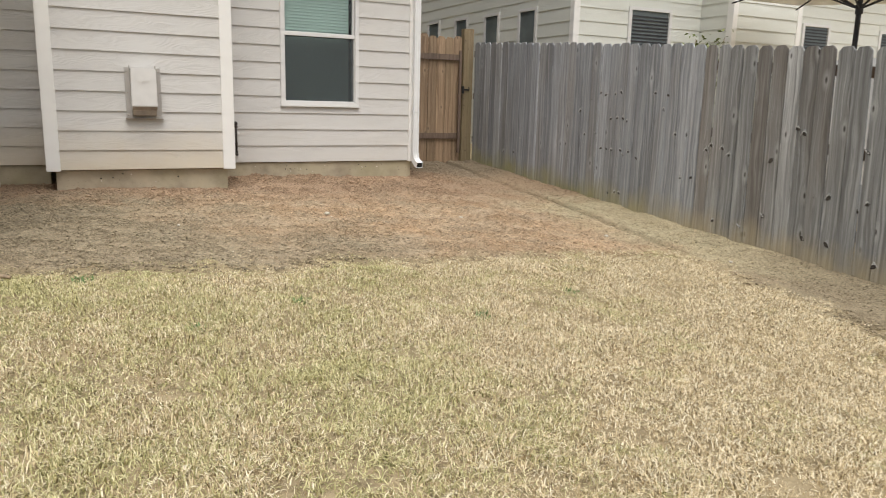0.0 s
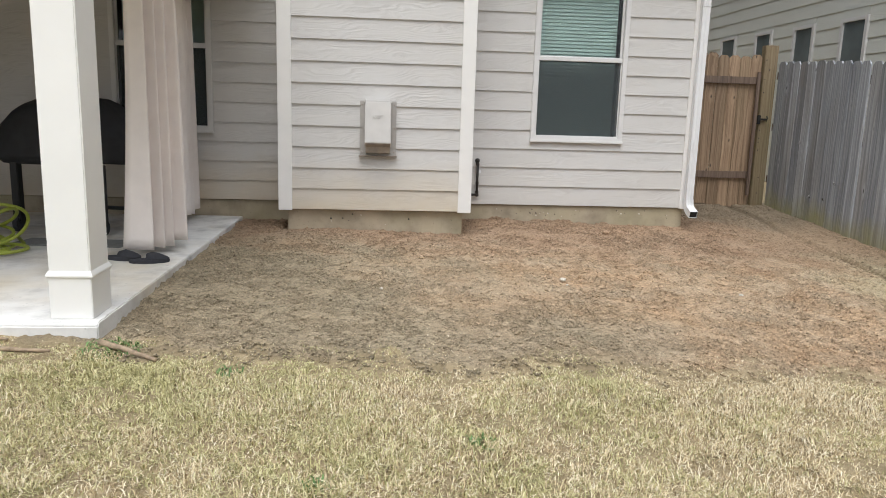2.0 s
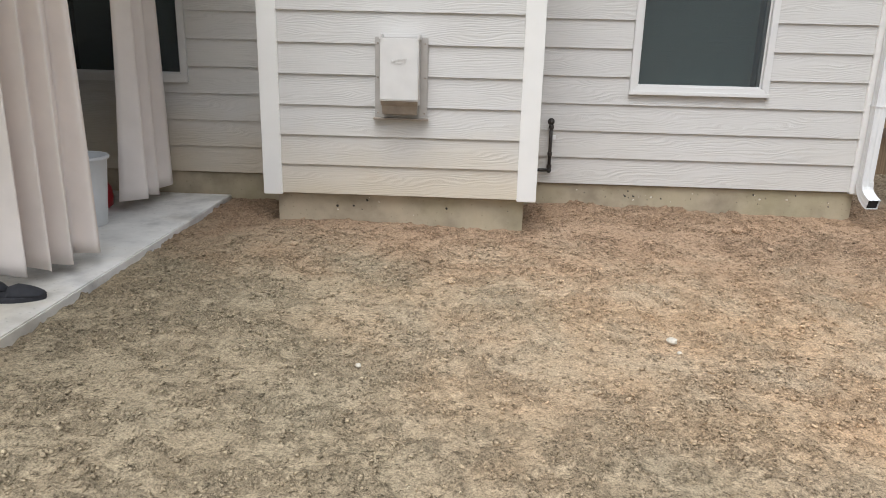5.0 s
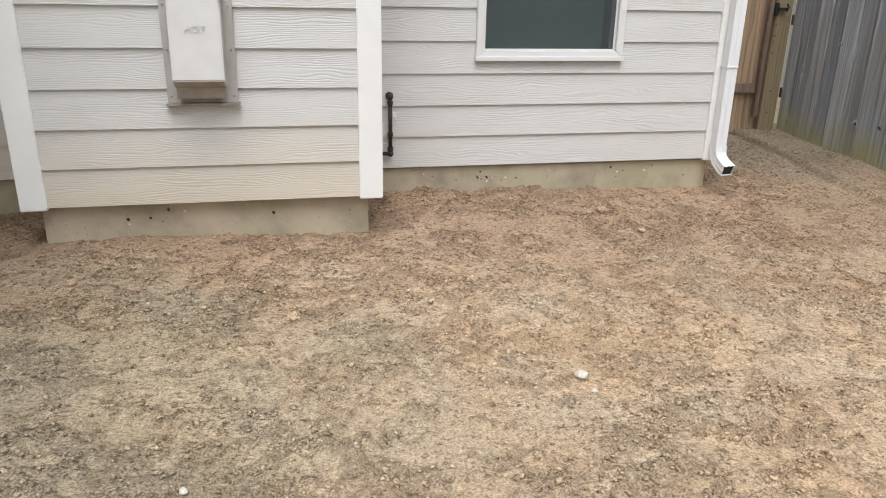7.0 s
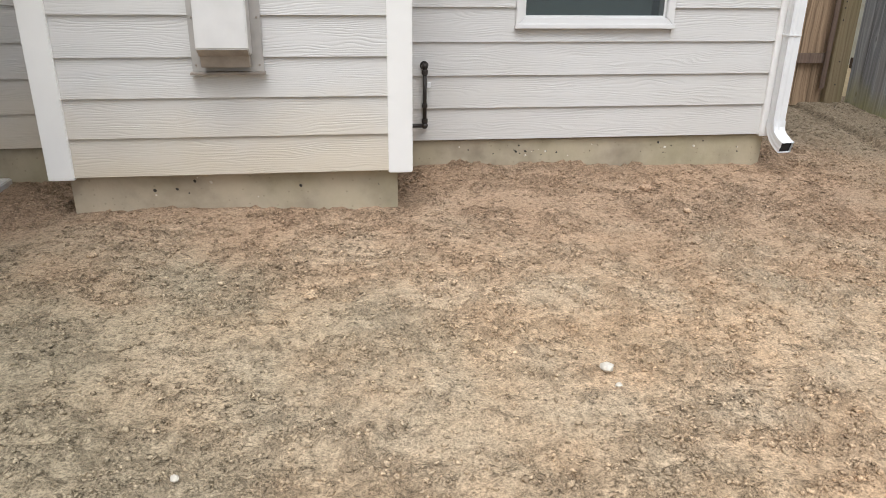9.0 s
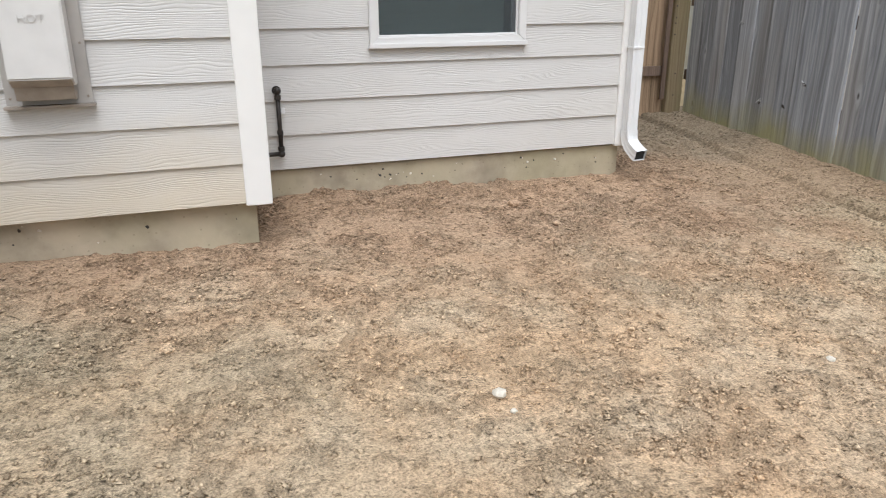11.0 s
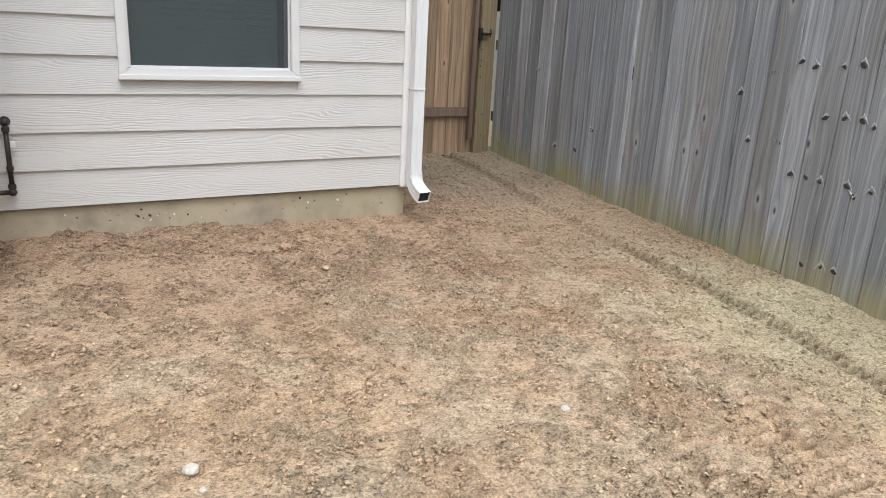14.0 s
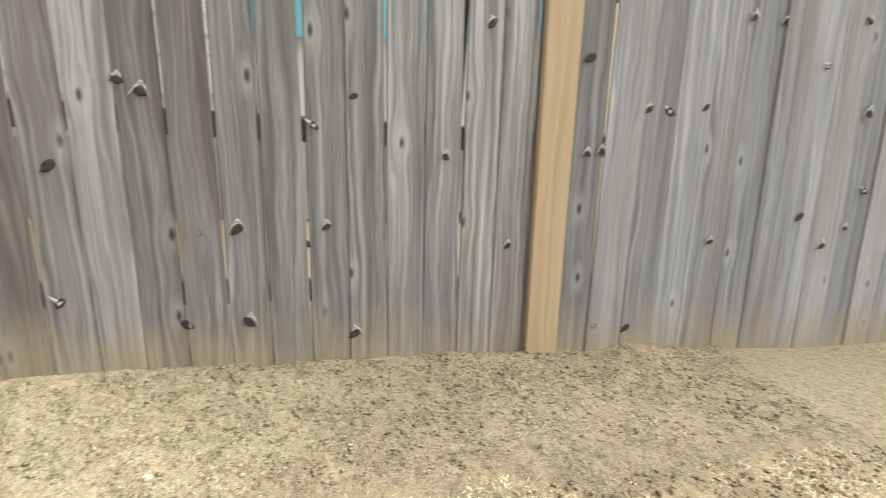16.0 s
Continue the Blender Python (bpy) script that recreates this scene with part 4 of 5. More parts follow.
ob.location = (FX - 0.006, 2.925, z - 0.03)
ob.rotation_euler = (math.radians(-2.2), 0, 0)


def knot_mesh(r, tall):
    """A dark knot with a sunken heart and an uneven rim."""
    bm = bmesh.new()
    turn = [j * math.pi / 6 for j in range(12)]
    wob = [random.uniform(0.78, 1.2) for _ in turn]
    loft(bm, [[(-d, r * q * w * math.cos(a), tall * q * w * math.sin(a)) for a, w in zip(turn, wob)] for d, q in ((0.0, 1.0), (0.0022, 0.8), (0.0006, 0.35))])
    return finish(bm, 0, True)


def swirl_mesh(r, rise, lean):
    """Raised pale grain that breaks over a knot like a brow and trails off down the board."""
    bm = bmesh.new()
    rings = []
    for k in range(13):
        u = 2 * k / 12 - 1
        y, z = 1.15 * r * u + 0.6 * lean * r * u * u, rise * (0.5 - 1.3 * abs(u) ** 1.5)
        half = 0.0006 + 0.0095 * (1 - abs(u)) ** 0.5 * random.uniform(0.6, 1.25)
        rings.append([(0.0, y, z - half), (-0.0014, y, z - half * 0.3), (-0.0012, y, z + half * 0.5), (0.0, y, z + half * 1.5)])
    loft(bm, rings)
    return finish(bm, 0, True)


knot_sizes = [[mesh_of("knot", knot_mesh(r * q, r * 1.75 * q), M_KNOT) for q in (0.85, 1.0, 1.25)] for r in (0.010, 0.0135)]
swirls = [mesh_of("knot_rim", swirl_mesh(r, rise, lean), M_KNOTHALO) for r, rise, lean in ((0.020, 0.022, 0.5), (0.026, 0.030, -0.6), (0.032, 0.036, 0.2), (0.023, -0.026, 0.9))]
# knots that run on from board to board, as (place along the fence, height)
KNOTS_FAR = [(9.82, 1.32), (9.06, 0.91), (9.5, 0.71), (9.24, 0.72), (7.72, 1.33), (7.61, 1.05), (7.40, 1.07), (7.28, 0.90), (7.18, 0.90), (7.09, 0.89), (6.93, 0.90), (6.88, 0.85), (6.79, 0.89),
             (6.65, 0.83), (7.13, 1.25), (7.02, 1.26), (6.92, 1.26), (6.85, 1.23), (7.51, 1.47), (6.42, 1.54), (6.28, 1.37), (6.08, 1.12), (5.96, 0.68), (5.81, 0.70), (5.64, 0.99), (5.58, 1.04),
             (5.44, 1.02), (5.35, 0.96), (7.10, 0.39), (6.98, 0.41), (6.90, 0.41), (5.47, 0.31), (5.14, 0.30), (6.23, 1.52), (7.34, 1.545), (7.25, 1.52), (7.08, 1.53), (6.98, 1.55)]
KNOTS_NEAR = [(2.83, 1.35), (2.67, 1.15), (2.59, 1.14), (2.51, 1.14), (2.4, 1.13), (2.21, 1.15), (2.79, 0.95), (2.72, 0.96), (2.04, 1.54), (1.85, 1.53), (1.75, 1.33), (1.56, 1.34), (1.37, 1.55),
              (1.23, 1.12), (1.72, 0.59), (1.52, 0.60), (1.2, 0.52), (1.13, 0.72), (1.33, 0.43), (2.05, 0.50), (2.46, 0.08), (2.64, 0.11), (3.13, 0.55), (3.28, 1.47), (3.97, 1.08), (3.82, 1.19),
              (3.44, 0.95), (4.63, 1.24), (4.56, 1.20), (4.42, 1.10), (4.87, 0.95), (4.41, 0.69), (4.26, 0.69), (4.01, 0.62), (3.92, 0.68), (4.46, 0.31), (4.23, 0.30), (3.80, 0.20), (4.89, 0.44)]
for n, (ky, kz) in enumerate(KNOTS_FAR + KNOTS_NEAR):
    ob = new("knot", random.choice(knot_sizes[n >= len(KNOTS_FAR)]))
    ob.location = (FX - 0.0038, ky, kz)
    ob.rotation_euler = (math.radians(random.choice((-1, 1)) * random.uniform(35, 75)), 0, 0)
    ob.parent = fence
    if n % 5 != 3:
        rim = new("knot_rim", random.choice(swirls))
        rim.location, rim.rotation_euler, rim.parent = (FX - 0.0040, ky, kz + 0.010), (math.radians(random.uniform(-12, 12)), 0, 0), fence

gate = structure(thing("gate", "brown cedar board gate with two rails and a black latch", "gate"), "brown cedar board gate with two rails and a black latch", "gate")
GY0 = 10.555
gx0 = RIGHT + 0.03
boards = [picket_mesh(0.139, 0.139, 1.90, 0.018, "gate_board", M_GATE)]
x = 5.615
while x > gx0 + 0.03:
    ob = new("gate_board", boards[0])
    ob.location = (x, GY0 + random.uniform(-0.003, 0.003), float(ground_z(x, GY0)) + random.uniform(-0.02, 0.01))
    ob.rotation_euler = (0, 0, math.radians(90))
    ob.parent = gate
    x -= 0.143
for z, lab in ((0.835, ""), (2.02, "")):
    solid("gate_rail", (gx0, GY0 - 0.046, z), (5.66, GY0 - 0.024, z + 0.088), M_RAIL, gate, "dark weathered cross rail", 0.004)
bm = bmesh.new()
box(bm, (0, 0, 0), (0.045, 0.02, 1.55))
ob = part("gate_stile", bm, M_RAIL, gate, "", 0.004)
ob.location = (5.61, GY0 - 0.068, 0.62)
latch = part("latch", (lambda b: (box(b, (5.665, GY0 - 0.075, 1.53), (5.705, GY0 - 0.05, 1.64)), box(b, (5.69, GY0 - 0.09, 1.575), (5.78, GY0 - 0.062, 1.60)), b)[-1])(bmesh.new()), M_BLACK, gate, "black gate latch", 0.004)
bm = bmesh.new()
tube(bm, [(5.77, GY0 - 0.09, 1.565), (5.775, GY0 - 0.105, 1.60), (5.77, GY0 - 0.09, 1.63)], 0.008, 8)
part("latch_handle", bm, M_BLACK, gate)
gate_post = thing("gate_post", "greenish treated pine gate post with rusty nail holes", "post", (5.775, GY0 + 0.01, 0.30))
bm = bmesh.new()
box(bm, (-0.082, -0.06, 0.0), (0.085, 0.05, 2.20))
part("post", bm, M_POST, gate_post, "", 0.006)
for z in (0.35, 0.55, 0.9, 1.0, 1.05, 1.15, 1.62, 1.78, 1.9, 2.02):
    bm = bmesh.new()
    xx = -0.06 + random.choice((0, 0.004, 0.05))
    loft(bm, [ring((xx, -0.0595, z), 0.008, 8, (0, -1, 0)), ring((xx, -0.0625, z), 0.006, 8, (0, -1, 0))])
    part("nail_head", bm, M_KNOT, gate_post)

# ---- things on the patio ----
def curtain(name, y0, y1, x, depth, folds, top, bottom, flare, label):
    """A gathered hanging panel: deep soft folds, wider at the hem."""
    th = thing(name, label, "curtain", (x, (y0 + y1) / 2, bottom), "patio curtains")
    bm = bmesh.new()
    rows, n = [], folds * 14
    hgt = top - bottom
    for k in range(25):
        s = k / 24.0
        grow = 1.0 + flare * (1 - s) ** 1.5
        row = []
        for j in range(n + 1):
            u = j / n
            a = u * folds * 2 * math.pi
            yy = (u - 0.5) * (y1 - y0) * grow
            lobe = abs(math.sin(a / 2 + 0.25 * math.sin(s * 2.2 + u * 4)))
            xx = depth * (0.75 + 0.25 * math.sin(u * 5.1 + 1.0)) * (2 * lobe - 1) * (0.75 + 0.4 * (1 - s))
            yy += 0.012 * math.sin(a + 0.7) * grow
            zz = s * hgt + (0.012 * math.sin(u * 9.0) if k == 0 else 0)
            row.append(bm.verts.new((xx, yy, zz)))
        rows.append(row)
    for r, q in zip(rows, rows[1:]):
        for j in range(n):
            bm.faces.new((r[j], r[j + 1], q[j + 1], q[j]))
    ob = part("panel", bm, M_CURTAIN, th, "", 0, True)
    so = ob.modifiers.new("cloth", "SOLIDIFY")
    so.thickness = 0.004
    return th


front_curtain = curtain("patio_curtain", 6.48, 6.94, -0.615, 0.10, 4, 2.50, 0.565, 0.16, "beige canvas outdoor curtain gathered in deep folds")
front_curtain.rotation_euler = (0, 0, math.radians(-24))
curtain("patio_curtain", 7.98, 8.52, -0.82, 0.07, 3, 2.50, 0.585, 0.22, "beige canvas outdoor curtain drawn against the house wall")
rod = thing("curtain_rod", "thin dark curtain rod under the patio beam", "curtain rod", (-0.70, 6.9, 2.515))
bm = bmesh.new()
tube(bm, [(0, -1.62, 0), (0, 1.70, 0)], 0.011)
part("rod", bm, M_BLACK, rod, "", 0, True)
for yy in (-1.5, 0.1, 1.6):
    solid("bracket", (-0.008, yy - 0.01, 0.008), (0.095, yy + 0.01, 0.046), M_BLACK, rod)


def grill():
    th = thing("barbecue_grill", "barbecue grill under a black fabric cover on dark legs", "grill", (-1.58, 7.70, SLAB_T))
    th.rotation_euler = (0, 0, math.radians(-12))
    bm = bmesh.new()
    rings = []
    n = 28
    for z, sx, sy in ((0.56, 0.55, 0.29), (0.62, 0.58, 0.30), (0.74, 0.56, 0.29), (0.86, 0.52, 0.28), (0.95, 0.43, 0.26), (1.02, 0.36, 0.22), (1.06, 0.28, 0.15), (1.075, 0.15, 0.08)):
        r = []
        for i in range(n):
            a = i * 2 * math.pi / n
            c, s = math.cos(a), math.sin(a)
            k = (abs(c) ** 4 + abs(s) ** 4) ** -0.25
            w = 1 + 0.035 * math.sin(a * 7 + z * 9) + 0.02 * math.sin(a * 13 + z * 21)
            drop = 0.05 * math.sin(a * 5 + 1.3) if z < 0.55 else 0.0
            r.append((sx * c * k * w, sy * s * k * w, z + drop + 0.012 * math.sin(a * 3 + z * 30)))
        rings.append(r)
    loft(bm, rings)
    part("cover", bm, M_COVER, th, "crumpled black fabric cover", 0, True)
    for x, yy in ((-0.34, -0.26), (0.38, -0.26), (-0.34, 0.24), (0.38, 0.24)):
        bm = bmesh.new()
        box(bm, (x - 0.034, yy - 0.03, 0.07), (x + 0.034, yy + 0.03, 0.56))
        part("leg", bm, M_BLACK, th, "", 0.006)
        bm = bmesh.new()
        loft(bm, [ring((x - 0.02, yy, 0.065), 0.064, 18, (1, 0, 0)), ring((x + 0.02, yy, 0.065), 0.064, 18, (1, 0, 0))])
        part("wheel", bm, M_RUBBER, th)
    solid("stretcher", (-0.36, 0.22, 0.14), (0.40, 0.26, 0.17), M_BLACK, th)
    bm = bmesh.new()
    box(bm, (-0.52, -0.315, 0.62), (-0.503, -0.302, 0.66))
    part("buckle", bm, M_WHITEPL, th, "small pale cover buckle", 0.002)
    return th


grill()


def hose_pile():
    th = thing("garden_hose", "yellow-green garden hose piled in loose coils on the slab", "hose", (-2.02, 6.72, SLAB_T))
    for k in range(2):
        pts, n = [], 300
        for i in range(n):
            u = i / n
            a = u * 2 * math.pi * 8.5 + k * 2.0
            r = 0.20 + 0.10 * math.sin(a * 0.37 + k) + 0.06 * math.sin(a * 1.3)
            lift = 0.018 + 0.05 * u + (0.24 * max(0, math.sin(a * 0.5 + 0.7 + k)) ** 3 * (0.4 + 0.6 * math.sin(u * 7) ** 2))
            pts.append((r * math.cos(a) * 1.15 + 0.12 * math.sin(u * 11 + k), r * math.sin(a) * 0.95 + 0.11 * math.cos(u * 17 + k), lift))
        bm = bmesh.new()
        tube(bm, pts, 0.0125, 8)
        part("coil", bm, M_HOSE, th, "", 0, True)
    bm = bmesh.new()
    tube(bm, [(-0.1, -0.34, 0.014), (0.08, -0.38, 0.014), (0.22, -0.3, 0.014), (0.34, -0.1, 0.014), (0.36, 0.2, 0.014), (0.22, 0.42, 0.014)], 0.0125, 8)
    part("loose_end", bm, M_HOSE, th, "", 0, True)
    return th


hose_pile()
tray = thing("hose_rack", "low grey wire hose rack lying on the slab", "rack", (-2.0, 6.55, SLAB_T))
for a, b in (((-0.4, -0.26, 0.012), (0.3, -0.22, 0.012)), ((0.3, -0.22, 0.012), (0.34, 0.3, 0.012)), ((0.31, -0.2, 0.0), (0.31, -0.2, 0.09))):
    bm = bmesh.new()
    tube(bm, [a, b], 0.009, 8)
    part("bar", bm, M_VENTDARK, tray)
bm = bmesh.new()
bmesh.ops.create_uvsphere(bm, u_segments=12, v_segments=8, radius=0.035)
for v in bm.verts:
    v.co.z = v.co.z * 0.7 + 0.025
noz = new("hose_nozzle", mesh_of("hose_nozzle", finish(bm, 0, True), plain("violet_plastic", (0.16, 0.11, 0.25), 0.5)))
noz.location = (-1.93, 6.36, SLAB_T)
tagged(noz, "small violet plastic hose nozzle on the slab", "nozzle")

box_th = thing("storage_box", "tall black plastic storage box against the house wall", "storage box", (-3.42, 8.22, SLAB_T))
solid("body", (-0.38, -0.3, 0.0), (0.38, 0.3, 0.68), M_RUBBER, box_th, "", 0.015)
solid("lid", (-0.40, -0.32, 0.682), (0.40, 0.32, 0.74), M_RUBBER, box_th, "", 0.015)
cord = thing("blind_cord", "thin pale cords hanging beside the patio door", "cord", (-2.88, WY - 0.045, 1.32))
for dx in (0.0, 0.022, 0.05):
    bm = bmesh.new()
    tube(bm, [(dx, 0, 0.0), (dx * 0.6, 0, 0.3), (dx * 0.2 - 0.05, 0.0, 0.9), (-0.02, 0.012, 1.3)], 0.004, 6)
    part("strand", bm, M_VINYL, cord)


def slipper():
    th = thing("slipper", "dark blue-black slip-on slipper on the patio slab", "slipper", (0, 0, 0), "pair of slippers")
    def outline(k, z, grow=0.0):
        out = []
        for i in range(20):
            a = i * 2 * math.pi / 20
            yy = 0.128 * math.cos(a)
            w = 0.040 + 0.012 * (math.cos(a) * 0.5 + 0.5) - 0.006 * math.cos(2 * a)
            out.append(((w + grow) * math.sin(a) * k, (yy + grow * math.copysign(1, yy)) * k, z))
        return out
    bm = bmesh.new()
    loft(bm, [outline(0.97, 0.0), outline(1.0, 0.008), outline(1.0, 0.02), outline(0.97, 0.024)])
    part("sole", bm, M_RUBBER, th)
    bm = bmesh.new()
    rings = []
    for yy, w, h in ((-0.02, 0.046, 0.060), (0.02, 0.047, 0.072), (0.06, 0.046, 0.062), (0.09, 0.041, 0.050), (0.115, 0.028, 0.038), (0.126, 0.012, 0.027)):
        rings.append([(w * math.cos(a), yy, 0.02 + (h - 0.02) * math.sin(a)) for a in [j * math.pi / 9 for j in range(10)]])
    loft(bm, rings, closed=False)
    up = part("upper", bm, M_RUBBER, th, "soft dark fabric upper", 0, True)
    so = up.modifiers.new("cloth", "SOLIDIFY")
    so.thickness = 0.004
    return th


first = slipper()
first.matrix_basis = pose(-0.60, 6.37, SLAB_T, 0, 0, -75)
copy_thing(first, pose(-0.80, 6.45, SLAB_T, 0, 0, -100))

bucket = thing("waste_bin", "tall white plastic bin with a rolled rim and printed label", "bin", (-0.98, 7.64, SLAB_T))
bm = bmesh.new()
prof = [(0.12, 0.0), (0.135, 0.004), (0.15, 0.20), (0.165, 0.395), (0.178, 0.40), (0.180, 0.412), (0.172, 0.42), (0.160, 0.415), (0.145, 0.2), (0.130, 0.012), (0.02, 0.01)]
loft(bm, [ring((0, 0, z), r, 32) for r, z in prof], cap=False)
part("shell", bm, M_WHITEPL, bucket, "", 0, True)
bm = bmesh.new()
loft(bm, [ring((0, 0, 0.0005), 0.121, 24), ring((0, 0, 0.006), 0.121, 24)])
part("bottom", bm, M_WHITEPL, bucket)
for z, hgt, da in ((0.20, 0.10, 0.22), (0.165, 0.012, 0.14)):
    bm = bmesh.new()
    rows = [[((0.1352 + 0.075 * zz + 0.0012) * math.cos(a), (0.1352 + 0.075 * zz + 0.0012) * math.sin(a), zz) for a in [-1.15 - da + 2 * da * j / 8 for j in range(9)]] for zz in (z, z + hgt)]
    loft(bm, rows, closed=False)
    part("printed_label", bm, M_VENTDARK if hgt < 0.05 else plain("grey_label", (0.45, 0.46, 0.48), 0.5), bucket, "faint grey printed label")
bag = thing("red_bag", "small red nylon bag with a white oval print", "bag", (-1.12, 8.06, SLAB_T))
bm = bmesh.new()
rings = []
for z, r in ((0.0, 0.075), (0.02, 0.10), (0.08, 0.112), (0.14, 0.10), (0.19, 0.065), (0.215, 0.03), (0.24, 0.035)):
    rings.append([(r * math.cos(a) * (1 + 0.04 * math.sin(a * 5 + z * 30)), r * math.sin(a) * (1 + 0.04 * math.sin(a * 4 + z * 20)), z) for a in [j * math.pi / 10 for j in range(20)]])
loft(bm, rings)
part("sack", bm, M_RED, bag, "", 0, True)
bm = bmesh.new()
rows = [[(0.1165 * math.cos(a), 0.1165 * math.sin(a), z) for a in [-1.9 + 1.2 * j / 8 for j in range(9)]] for z in (0.075, 0.10)]
loft(bm, rows, closed=False)
part("printed_bar", bm, M_WHITEPL, bag, "white printed bar")

# thin grey patch, darker than the slab
patch_th = thing("rubber_mat", "thin flat grey patch on the slab in front of the grill", "mat", (-1.36, 7.02, SLAB_T))
bm = bmesh.new()
prism(bm, [(-0.42, -0.10), (0.40, -0.16), (0.44, 0.12), (-0.36, 0.16)], 0.001, 0.012, "z")
part("sheet", bm, plain("flat_grey", (0.24, 0.245, 0.235), 0.85, vary=0.15), patch_th, "", 0.003)

tool = thing("pruning_shears", "red-handled pruning shears lying open on the slab", "shears", (-1.03, 5.02, SLAB_T))
for s in (-1, 1):
    bm = bmesh.new()
    tube(bm, [(0.0, 0.004 * s, 0.012), (0.035, 0.016 * s, 0.014), (0.075, 0.020 * s, 0.014), (0.105, 0.012 * s, 0.013)], [0.010, 0.016, 0.018, 0.012], 8)
    part("handle", bm, M_RED, tool, "red plastic handle", 0, True)
bm = bmesh.new()
prism(bm, [(0.0, -0.012), (0.0, 0.012), (-0.06, 0.014), (-0.13, 0.002), (-0.06, -0.006)], 0.009, 0.014, "z")
part("blade", bm, M_BLACK, tool, "dark steel blade", 0.001)


def twig(pts, r, label):
    base = Vector(pts[0])
    dense = []
    for a, b in zip(pts, pts[1:]):
        for k in range(5):
            p = Vector(a).lerp(Vector(b), k / 5)
            dense.append((p.x + random.uniform(-0.004, 0.004), p.y + random.uniform(-0.004, 0.004)))
    dense.append(pts[-1])
    rr = [r * (1 - 0.5 * i / len(dense)) for i in range(len(dense))]
    line = [(x - base.x, y - base.y, float(ground_z(x, y)) - float(ground_z(base.x, base.y)) + rr[i] * 0.8) for i, (x, y) in enumerate(dense)]
    bm = bmesh.new()
    tube(bm, line, rr, 7)
    ob = part("branch", bm, M_STICK, None, "", 0, True)
    ob.location = (base.x, base.y, float(ground_z(base.x, base.y)) + 0.004)
    tagged(ob, label, "branch", "fallen branches")
    return ob


twig([(-0.36, 4.86), (-0.22, 4.79), (-0.06, 4.69)], 0.017, "dry bare fallen branch on the lawn edge")
twig([(-1.07, 4.87), (-0.92, 4.88), (-0.78, 4.86)], 0.013, "dry bare fallen branch below the slab edge")
twig([(-1.0, 4.74), (-0.76, 4.73), (-0.54, 4.74)], 0.015, "dry peeled branch below the slab edge")


def pebble(x, y, r, material, label, category):
    bm = bmesh.new()
    bmesh.ops.create_icosphere(bm, subdivisions=2, radius=r)
    for v in bm.verts:
        v.co *= 1 + random.uniform(-0.12, 0.12)
        v.co.z *= 0.65
    ob = part(category, bm, material, None, "", 0, False)
    ob.location = (x, y, float(ground_z(x, y)) - 0.004 + float(soil_relief(np.array([x]), np.array([y]))[0]) + r * 0.35)
    tagged(ob, label, category, "loose " + category + "s")


for x, y, r in ((2.255, 6.50, 0.024), (3.58, 6.45, 0.018), (2.27, 6.42, 0.012), (0.95, 6.05, 0.012), (5.02, 5.96, 0.013), (4.63, 5.55, 0.02), (5.2, 4.6, 0.016)):
    pebble(x, y, r, M_STONE, "pale cream pebble lying on the bare soil", "stone")
for x, y, r in ((1.255, 7.12, 0.030), (3.22, 7.96, 0.022), (0.35, 7.45, 0.022), (3.1, 8.25, 0.035)):
    pebble(x, y, r, M_CLOD, "brown clod of clay lying on the bare soil", "clod")


# ---- the neighbouring house and yard, seen over the fence ----
NX, NY, NE, NTOP = 7.2, 9.79, 0.205, 5.2
house = thing("neighbouring_house", "neighbouring beige lap-siding house with white-trimmed windows", "house", (NX, NY, 0.0))


def clad(name, a0, a1, at_, z0, z1, side, holes=()):
    """Lap boards, one object a course and run, on a wall that faces -y (or -x: side)."""
    wall = new(name)
    wall.parent = house
    k, shared = 0, {}
    while z0 + k * NE < z1:
        z = z0 + k * NE
        spans = [(a0, a1)]
        for h in holes:
            if z + NE > h[2] and z < h[3]:
                spans = [q for a, b in spans for q in ((a, min(b, h[0])), (max(a, h[1]), b)) if q[1] - q[0] > 0.02]
        for a, b in spans:
            key = round(b - a, 3)
            if key not in shared:
                bm = bmesh.new()
                prism(bm, [(0, 0), (-0.022, 0), (-0.009, NE), (0, NE)], 0.0, b - a, "y" if side else "x")
                shared[key] = mesh_of("board", finish(bm), M_NSIDING)
            ob = new("board", shared[key])
            ob.location, ob.parent = ((at_, a, z) if side else (a, at_, z)), wall
        k += 1
    return wall


side_w = [(14.43 - NY, 15.01 - NY, 2.05, 3.05), (13.19 - NY, 13.74 - NY, 2.05, 3.02), (12.0 - NY, 12.55 - NY, 2.05, 2.99), (10.79 - NY, 11.36 - NY, 2.05, 2.965)]
back_w = [(8.23 - NX, 9.10 - NX, 1.4, 2.95)]
far_w = [(12.25 - NX, 12.99 - NX, 1.4, 2.97), (14.45 - NX, 15.3 - NX, 1.4, 2.97)]
clad("side_wall", 0.0, 14.0, 0.0, -0.2, NTOP, True, side_w)
clad("back_wall", 0.0, 2.57, 0.0, -0.2, NTOP, False, back_w)
clad("chimney_front", 2.57, 4.10, -0.69, -0.2, NTOP, False)
clad("chimney_side", -0.69, 0.0, 2.57, -0.2, NTOP, True)
clad("far_back_wall", 4.10, 10.0, 0.0, -0.2, NTOP, False, far_w)
solid("wall_core", (0.03, 0.03, -0.3), (10.0, 14.0, NTOP), M_DARK, house)
solid("wall_core", (2.6, -0.66, -0.3), (4.08, 0.02, NTOP), M_NSIDING, house)
